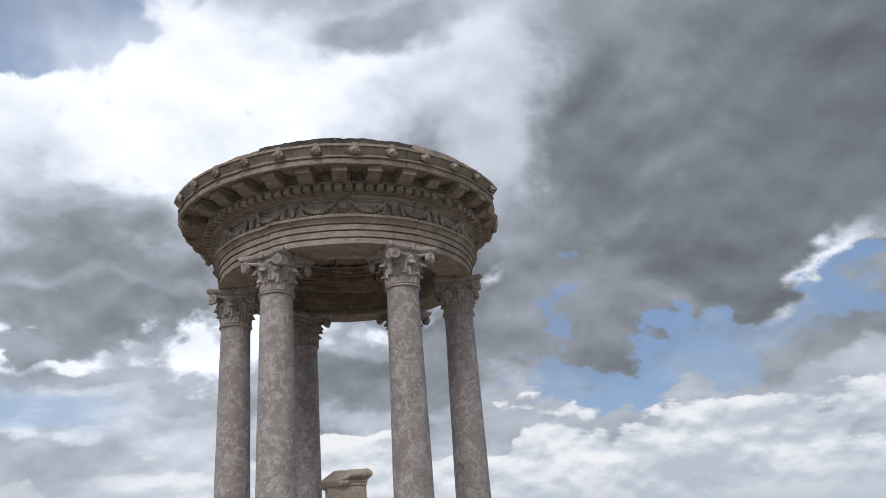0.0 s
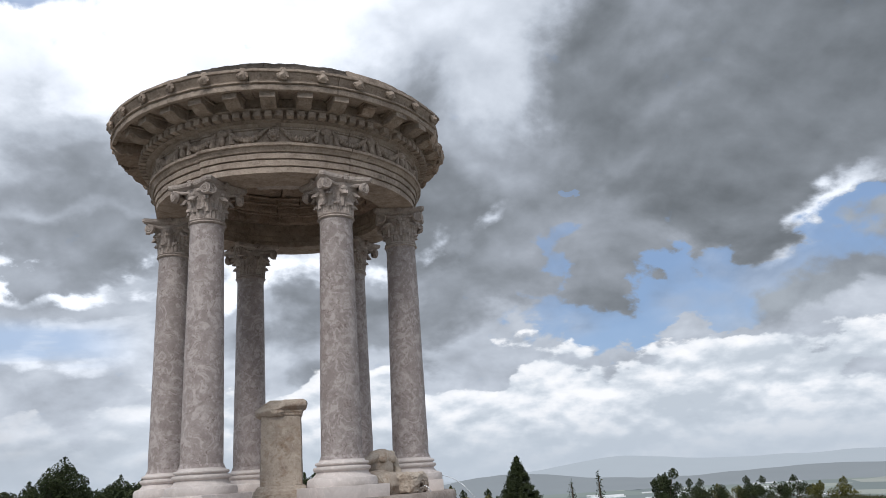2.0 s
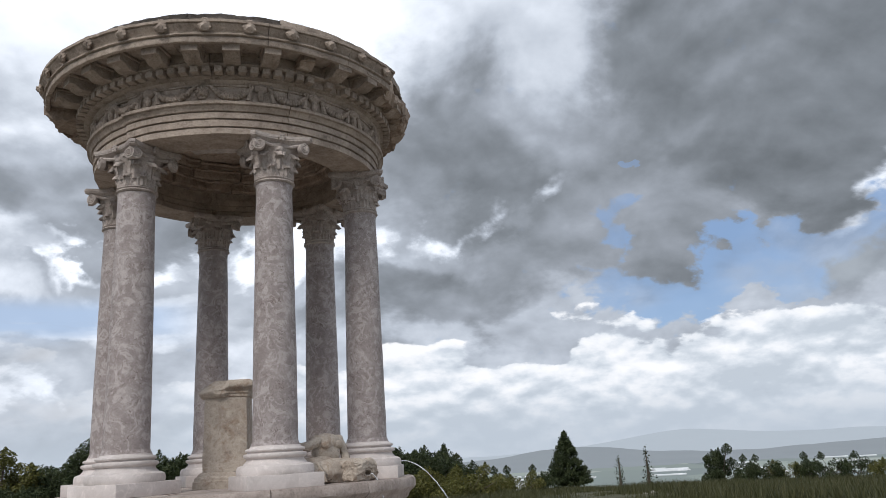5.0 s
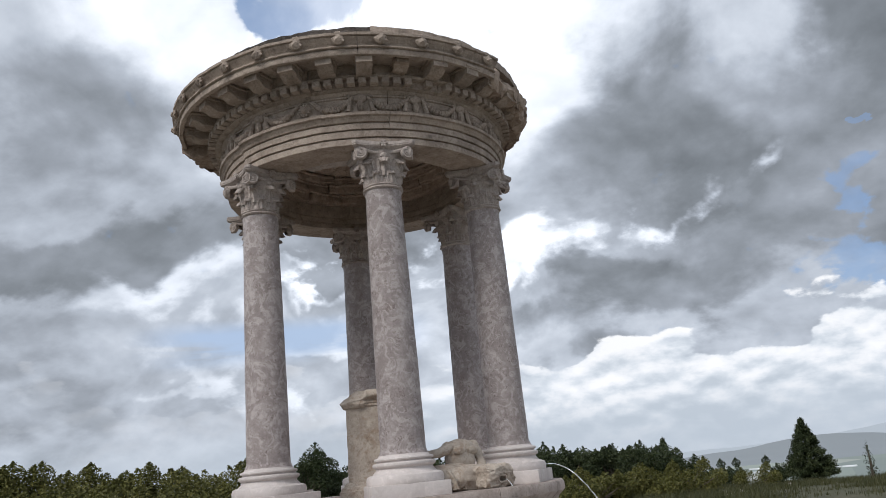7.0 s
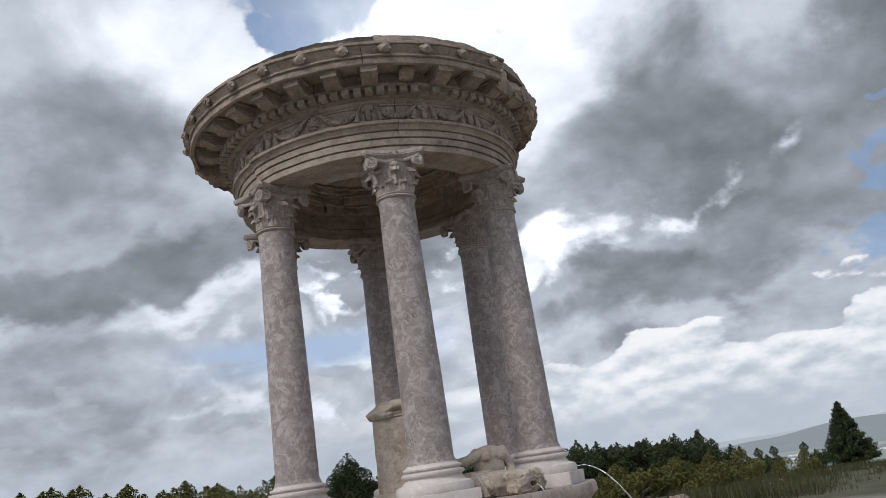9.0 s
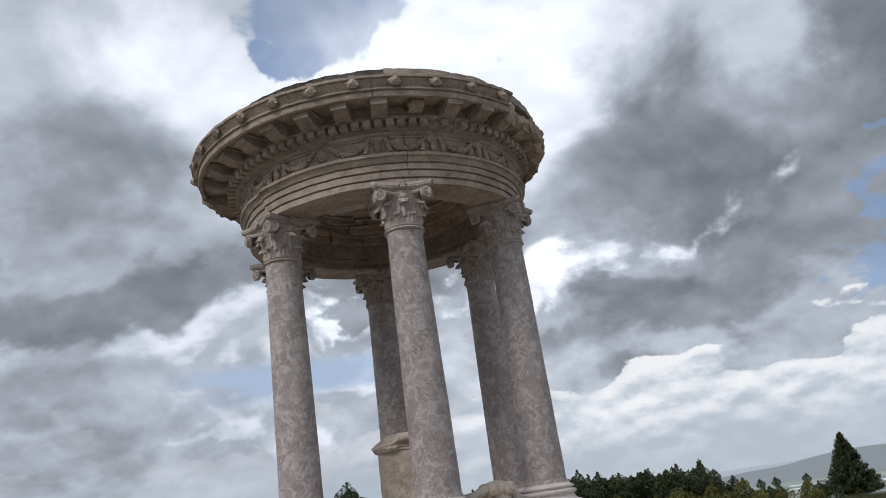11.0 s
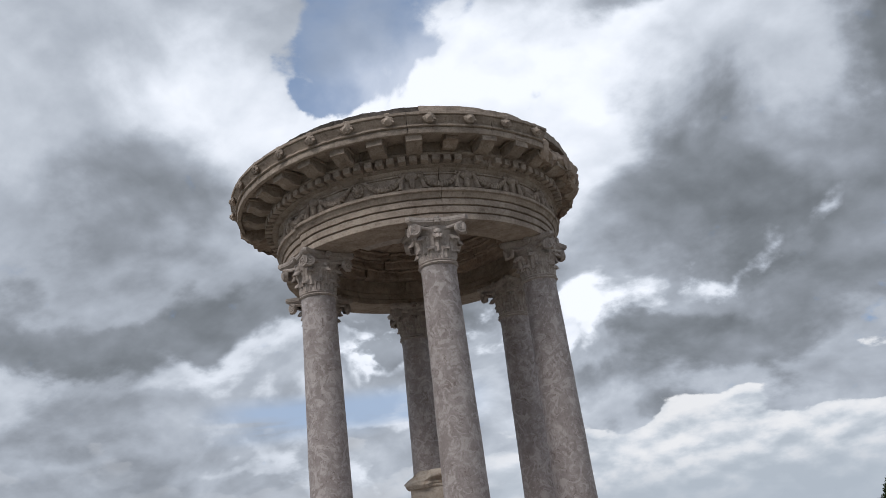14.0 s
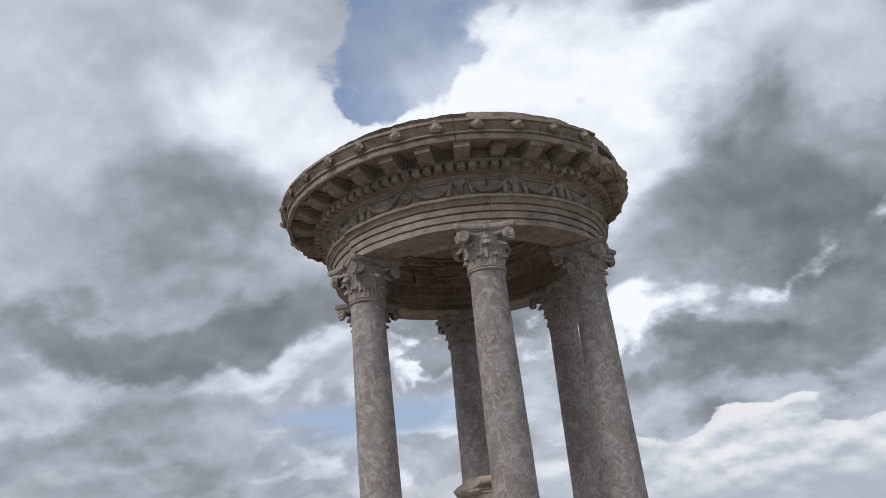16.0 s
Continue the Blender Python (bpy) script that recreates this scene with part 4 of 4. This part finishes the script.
A_ST = -30.5
statue_m = pose(1.47 * math.cos(radians(A_ST)), 1.47 * math.sin(radians(A_ST)), PODIUM_TOP, 0, 0, A_ST + 90) @ Matrix.Diagonal((1.24, 1.12, 1.12, 1))
st = Shape()
st.ball(0.155, 0.105, 0.17, pose(0.02, 0.0, 0.30, 0, 8, 0), 34, 22)
st.ball(0.165, 0.105, 0.105, pose(0.03, 0.0, 0.385, 0, 4, 0), 32, 20)
for side in (-1, 1):
    st.ball(0.062, 0.062, 0.065, pose(0.03 + side * 0.14, -0.005, 0.405), 18, 12)
    st.ball(0.066, 0.035, 0.045, pose(0.03 + side * 0.07, -0.082, 0.375), 16, 10)
st.lathe([(0.06, 0.45), (0.05, 0.478), (0.045, 0.485)], 18, pose(0.03, 0.0, 0))
st.ball(0.16, 0.13, 0.12, pose(-0.03, 0.0, 0.17), 28, 18)
st.tube([(-0.11, -0.01, 0.415), (-0.17, -0.03, 0.385), (-0.24, -0.045, 0.365), (-0.33, -0.03, 0.36), (-0.46, 0.0, 0.375)], lambda f: 0.052 - 0.016 * f, 16)
st.tube([(0.17, -0.01, 0.41), (0.20, -0.04, 0.34), (0.205, -0.07, 0.25), (0.19, -0.09, 0.15), (0.17, -0.1, 0.08)], lambda f: 0.05 - 0.01 * f, 16)
st.ball(0.28, 0.13, 0.115, pose(-0.27, -0.05, 0.14, 0, -6, 0), 40, 24)
st.ball(0.30, 0.16, 0.14, pose(0.02, -0.1, 0.10), 48, 28)
st.ball(0.40, 0.19, 0.06, pose(-0.08, -0.04, 0.045), 44, 16)
for k in range(7):
    # folds of cloth over the lap
    x = -0.34 + 0.085 * k
    st.tube([(x, 0.0, 0.245 - 0.05 * abs(k - 3) / 3), (x + 0.03, -0.14, 0.20), (x + 0.06, -0.21, 0.10), (x + 0.05, -0.215, 0.02)], lambda f: 0.022 + 0.008 * f, 10)
st.v = [tuple(Vector(p) + noise.noise_vector(Vector(p) * 13) * (0.03 if p[2] < 0.2 else 0.008) + noise.noise_vector(Vector(p) * 34) * (0.016 if p[2] < 0.2 else 0.004)) for p in st.v]
statue = part("statue", st, ALTAR, at=statue_m, sharp=60)
tagged(statue, "weathered pale headless reclining statue on the podium edge", "statue")
sp_m = pose(1.80 * math.cos(radians(-24)), 1.80 * math.sin(radians(-24)), PODIUM_TOP, 0, 0, -24 + 90)
spout = tagged(new("fountain_spout"), "eroded carved stone block with an open spout mouth", "fountain")
bl = Shape().ball(1, 1, 1, None, 110, 60)
bl.v = [tuple(Vector(p) / max(sum(abs(c) ** 6 for c in p) ** (1 / 6), 1e-6)) for p in bl.v]
bl.v = [(x * 0.21, y * 0.14, z * 0.12 + 0.12) for x, y, z in bl.v]
bl.v = [tuple(Vector(p) + noise.noise_vector(Vector(p) * 12 + Vector((4, 2, 1))) * 0.022 + noise.noise_vector(Vector(p) * 26) * 0.016 + noise.noise_vector(Vector(p) * 55) * 0.009) for p in bl.v]
# the mouth is hollowed deep into the outer face
bl.v = [(x, y + (0.17 * math.exp(-(x / 0.05) ** 4 - ((z - 0.09) / 0.034) ** 4) if y < 0 else 0.0), z) for x, y, z in bl.v]
part("block", bl, ALTAR, spout, sharp=60)
ring = [(0.062 * math.cos(k * 0.3927), -0.125, 0.09 + 0.042 * math.sin(k * 0.3927)) for k in range(17)]
part("mouth", Shape().tube(ring, 0.013, 8).wear(0.012, 24, 2.0), ALTAR, spout, "worn lip round a dark hollow mouth")
spout.matrix_basis = sp_m


def jet(start, heading, reach, drop, rise, width):
    path = []
    for k in range(40):
        f = k / 39
        d = reach * f
        z = rise * f * 4 * 0.25 - drop * f * f
        path.append((start[0] + d * math.cos(heading), start[1] + d * math.sin(heading), start[2] + z))
    return Shape().tube(path, lambda f: width * (0.8 + 0.5 * f), 8).wear(0.006, 14, 1)


jet_a = part("water_jet", jet((1.9, 0.5, 1.5), radians(-12), 0.66, 0.60, 0.1, 0.0055), WATER)
tagged(jet_a, "thin arc of water jetting off the podium", "water")
a21 = radians(-24)
jet_b = part("water_trickle", jet((1.97 * math.cos(a21), 1.97 * math.sin(a21), 1.40), a21, 0.3, 1.0, 0.0, 0.007), WATER)
tagged(jet_b, "thin trickle of water falling from the carved spout", "water")


# ---- trees and shrubs ----
def leaves(count, size, shape_at):
    s = Shape()
    for _ in range(count):
        p, spread = shape_at()
        n = Vector((random.gauss(0, 1), random.gauss(0, 1), random.gauss(0.4, 1))).normalized()
        a = n.orthogonal().normalized()
        b = n.cross(a)
        th = random.uniform(0, 6.28)
        a, b = a * math.cos(th) + b * math.sin(th), b * math.cos(th) - a * math.sin(th)
        l, w = size * random.uniform(0.7, 1.5), size * random.uniform(0.4, 0.65)
        s.add([p - a * l * 0.5, p + b * w * 0.5, p + a * l * 0.5, p - b * w * 0.5], [(0, 1, 2, 3)])
    return s


def broad_tree(name, high, wide, mat, count, low, clumps, label, size=0.16, stems=3):
    tree = new(name)
    trunk = Shape()
    centres = []
    for i in range(clumps):
        a = random.uniform(0, 6.283)
        rr = wide * math.sqrt(random.random()) * 0.85
        z = low + (high - low) * random.uniform(0.03, 1.0) ** 0.75 * (1 - 0.5 * (rr / wide) ** 2)
        r = random.uniform(0.14, 0.25) * (wide + high * 0.3)
        centres.append((Vector((rr * math.cos(a), rr * math.sin(a), z - r * 0.5)), r))
    for i in range(stems):
        c = centres[i % clumps][0]
        trunk.tube([(0.05 * i, 0.04 * i, -0.25), (c.x * 0.2, c.y * 0.2, c.z * 0.4), (c.x * 0.7, c.y * 0.7, c.z * 0.8), tuple(c)], lambda f: 0.075 * (1 - 0.8 * f) * high / 3, 7)
    for c, r in centres[stems:]:
        trunk.tube([(0, 0, c.z * 0.35), (c.x * 0.5, c.y * 0.5, c.z * 0.7), tuple(c)], lambda f: 0.03 * (1 - 0.7 * f) * high / 3, 5)

    tips = [(c, r, random.uniform(0.4, 0.9) * r, random.gauss(0, 0.12), random.gauss(0, 0.12)) for c, r in centres if random.random() < 0.8]

    def at():
        if random.random() < 0.15:
            # upright shoots standing out of the clumps
            c, r, tall, lx, ly = random.choice(tips)
            f = random.random()
            q = 0.5 * r * (1.1 - f)
            return c + Vector((lx * tall + random.gauss(0, q * 0.5), ly * tall + random.gauss(0, q * 0.5), 0.35 * r + tall * f)), r
        c, r = random.choice(centres)
        d = Vector((random.gauss(0, 1), random.gauss(0, 1), random.gauss(0, 0.85)))
        d *= r * 0.5 * min(1.0, 1.5 / max(d.length, 0.01))
        return c + d, r
    part("trunk", trunk, BARK, tree)
    part("crown", leaves(count, size, at), mat, tree, sharp=None)
    return tagged(tree, label, "tree" if high > 3.2 else "shrub")


def cone_tree(name, high, wide, count, label):
    tree = new(name)
    part("trunk", Shape().tube([(0, 0, -0.2), (0.03, 0, high * 0.5), (0, 0.02, high * 0.94)], lambda f: 0.11 * (1 - 0.9 * f), 8), BARK, tree)
    arms = []
    for k in range(230):
        f = random.random() ** 1.35
        a = random.uniform(0, 6.283)
        arms.append((f, a, wide * (1.02 - f) ** 0.95 * random.uniform(0.72, 1.08)))

    def at():
        f, a, r = random.choice(arms)
        q = random.random() ** 0.5
        rr = r * q
        return Vector((rr * math.cos(a), rr * math.sin(a), 0.12 + high * f * 0.95 + 0.22 * rr)) + Vector((random.gauss(0, 0.06), random.gauss(0, 0.06), random.gauss(0, 0.1))), r
    part("crown", leaves(count, 0.12, at), LEAF_DARK, tree, sharp=None)
    return tagged(tree, label, "tree")


EYE_X, EYE_Y = 4.3, -9.2


def spot(bearing, dist, turn=0.0, size=1.0, sink=0.0):
    x, y = EYE_X + dist * math.sin(radians(bearing)), EYE_Y + dist * math.cos(radians(bearing))
    return pose(x, y, ground_height(x, y) - sink, 0, 0, turn)


bush_label = "dense olive-green shrub on the grassy hilltop"
dark_label = "dark green bushy shrub beyond the temple"
bushes = [broad_tree("shrub", 3.6, 2.2, LEAF, 11000, 0.2, 30, bush_label, 0.125), broad_tree("shrub", 3.3, 2.5, LEAF, 11000, 0.15, 32, bush_label, 0.125), broad_tree("shrub", 3.9, 1.8, LEAF, 11000, 0.2, 26, bush_label, 0.125)]
darks = [broad_tree("shrub", 3.1, 1.9, LEAF_DARK, 11800, 0.15, 30, dark_label, 0.12), broad_tree("shrub", 2.8, 2.0, LEAF_DARK, 11800, 0.15, 30, dark_label, 0.12)]
smalls = [broad_tree("shrub", 1.9, 1.7, LEAF_DARK, 6000, 0.1, 18, "low dark bush on the slope", 0.1), broad_tree("shrub", 1.7, 1.9, LEAF, 6000, 0.1, 18, "low olive-green bush on the slope", 0.1)]
homes = [(-46, 33), (-40, 35), (-51, 34), (-10, 41), (-13, 41), (-3.2, 52), (-1.0, 53)]
for b, (bearing, far) in zip(bushes + darks + smalls, homes):
    b.matrix_basis = spot(bearing, far, 40) @ Matrix.Diagonal((1, 1, 0.95, 1))
    b["group"] = "shrubs"
for i in range(54):
    b = -64 + 0.54 * i + random.uniform(-0.4, 0.4)
    copy_thing(bushes[i % 3], spot(b, random.uniform(33, 41) + 0.16 * max(0, b + 52) * 3, random.uniform(0, 360)) @ Matrix.Diagonal((1.1, 1.1, random.uniform(0.92, 1.06), 1)))
for i in range(18):
    copy_thing(darks[i % 2], spot(-33 + 1.05 * i, random.uniform(40, 45), random.uniform(0, 360)) @ Matrix.Scale(1.12, 4))
for i in range(9):
    copy_thing(darks[i % 2], spot(-14.6 + 1.0 * i, random.uniform(40, 44) + 0.5 * i, random.uniform(0, 360)))
for i in range(6):
    copy_thing(smalls[1], spot(-12.5 + 1.5 * i, random.uniform(34, 38), random.uniform(0, 360)))
for bearing, far in ((-4.4, 51), (-2.2, 54), (0.0, 55), (14.2, 61), (15.2, 63), (16.6, 64), (17.8, 62), (19.2, 63), (21.0, 64), (23, 62)):
    copy_thing(smalls[0 if bearing < 3 else random.randrange(2)], spot(bearing, far, random.uniform(0, 360)))
big = broad_tree("tree", 5.3, 2.0, LEAF_DARK, 20000, 0.7, 34, "broad dark green tree behind the columns", 0.12)
big.matrix_basis = spot(-30.9, 33) @ Matrix.Diagonal((0.72, 0.72, 0.62, 1))
for bearing in (-35.6, -34.2, -32.9, -29.3, -28.2):
    copy_thing(darks[0 if bearing < -33 else 1], spot(bearing, 33.5, 70 * bearing) @ Matrix.Scale(0.66, 4))
side_tree = broad_tree("tree", 3.2, 1.6, LEAF_DARK, 15000, 0.1, 30, "small bushy dark green tree on the slope", 0.12)
side_tree.matrix_basis = spot(12.7, 66)
cone = cone_tree("conical_tree", 4.4, 2.1, 42000, "dark green conical evergreen on the slope")
cone.matrix_basis = spot(2.3, 65)
small_cone = cone_tree("conical_tree", 3.1, 0.9, 8000, "small dark conical evergreen among shrubs")
small_cone.matrix_basis = spot(-6.5, 50)
sprig = cone_tree("sapling", 2.1, 0.45, 260, "thin sparse sapling on the slope")
sprig.matrix_basis = spot(5.8, 56)
copy_thing(sprig, spot(7.7, 54, 90) @ Matrix.Scale(1.2, 4))


# ---- grass, rocks and rubble ----
def grass_field():
    s = Shape()
    for _ in range(30000):
        bearing, far = random.uniform(-9, 27), random.uniform(20, 66)
        x, y = EYE_X + far * math.sin(radians(bearing)), EYE_Y + far * math.cos(radians(bearing))
        clump = noise.noise(Vector((x * 0.25, y * 0.25, 5)))
        if clump < random.uniform(-0.5, 0.25):
            continue
        z = ground_height(x, y) - 0.03
        h = random.uniform(0.08, 0.34) * (1 + clump)
        for k in range(4):
            a, lean = random.uniform(0, 6.283), random.uniform(0.1, 0.5)
            px, py = x + random.gauss(0, 0.12), y + random.gauss(0, 0.12)
            w = random.uniform(0.008, 0.018)
            tx, ty = px + h * lean * math.cos(a), py + h * lean * math.sin(a)
            s.add([(px - w * math.sin(a), py + w * math.cos(a), z), (px + w * math.sin(a), py - w * math.cos(a), z), (tx, ty, z + h)], [(0, 1, 2)])
    return s


tagged(part("grass", grass_field(), GRASS, sharp=None), "dry olive grass on the hilltop slope", "grass", kind="stuff")


def rock(size, flatness, seed):
    return Shape().ball(size, size * 0.75, size * flatness, None, 14, 9).wear(size * 0.45, 1.6 / size, seed, size * 0.1, 6 / size)


for k in range(12):
    bearing, far = random.uniform(-4, 10), random.uniform(30, 56)
    m = spot(bearing, far, random.uniform(0, 360))
    r = part("rock", rock(random.uniform(0.25, 0.6), 0.08, k * 1.3), ROCK, at=m, sharp=50)
    tagged(r, "pale flat rock lying in the grass", "rock", "rocks in the grass")
for k in range(46):
    bearing, far = random.uniform(-13, -8), random.uniform(19, 22)
    m = spot(bearing, far, random.uniform(0, 360)) @ Matrix.Translation((0, 0, random.uniform(-0.1, 0.16)))
    r = part("rubble_stone", rock(random.uniform(0.16, 0.34), 0.7, k * 2.1 + 50), RUBBLE, at=m, sharp=50)
    tagged(r, "broken reddish and white rubble stone in a heap", "stone", "rubble heap")

# ---- far white greenhouses on the plain ----
GREENHOUSE = simple("white_sheeting", [(0.3, (0.6, 0.62, 0.64)), (0.7, (0.8, 0.81, 0.82))], 0.05, 0.5, 0.0)


def greenhouse(length, width):
    house, outline = Shape(), [(-width / 2, 0), (width / 2, 0), (width / 2, 2.5), (0, 4), (-width / 2, 2.5)]
    verts = [(x, y, z) for x in (-length / 2, length / 2) for y, z in outline]
    faces = [(i, (i + 1) % 5, 5 + (i + 1) % 5, 5 + i) for i in range(5)] + [(4, 3, 2, 1, 0), (5, 6, 7, 8, 9)]
    return house.add(verts, faces)


for k in range(26):
    bearing, far = (random.uniform(9, 24), random.uniform(2000, 3200)) if k < 19 else (random.uniform(-1, 6), random.uniform(2000, 2800))
    x, y = EYE_X + far * math.sin(radians(bearing)), EYE_Y + far * math.cos(radians(bearing))
    g = part("greenhouse", greenhouse(random.uniform(30, 110), 8), GREENHOUSE, at=pose(x, y, -99.35, 0, 0, random.uniform(-25, 10)), sharp=None)
    tagged(g, "long white greenhouse on the far plain", "greenhouse", "greenhouses on the plain")
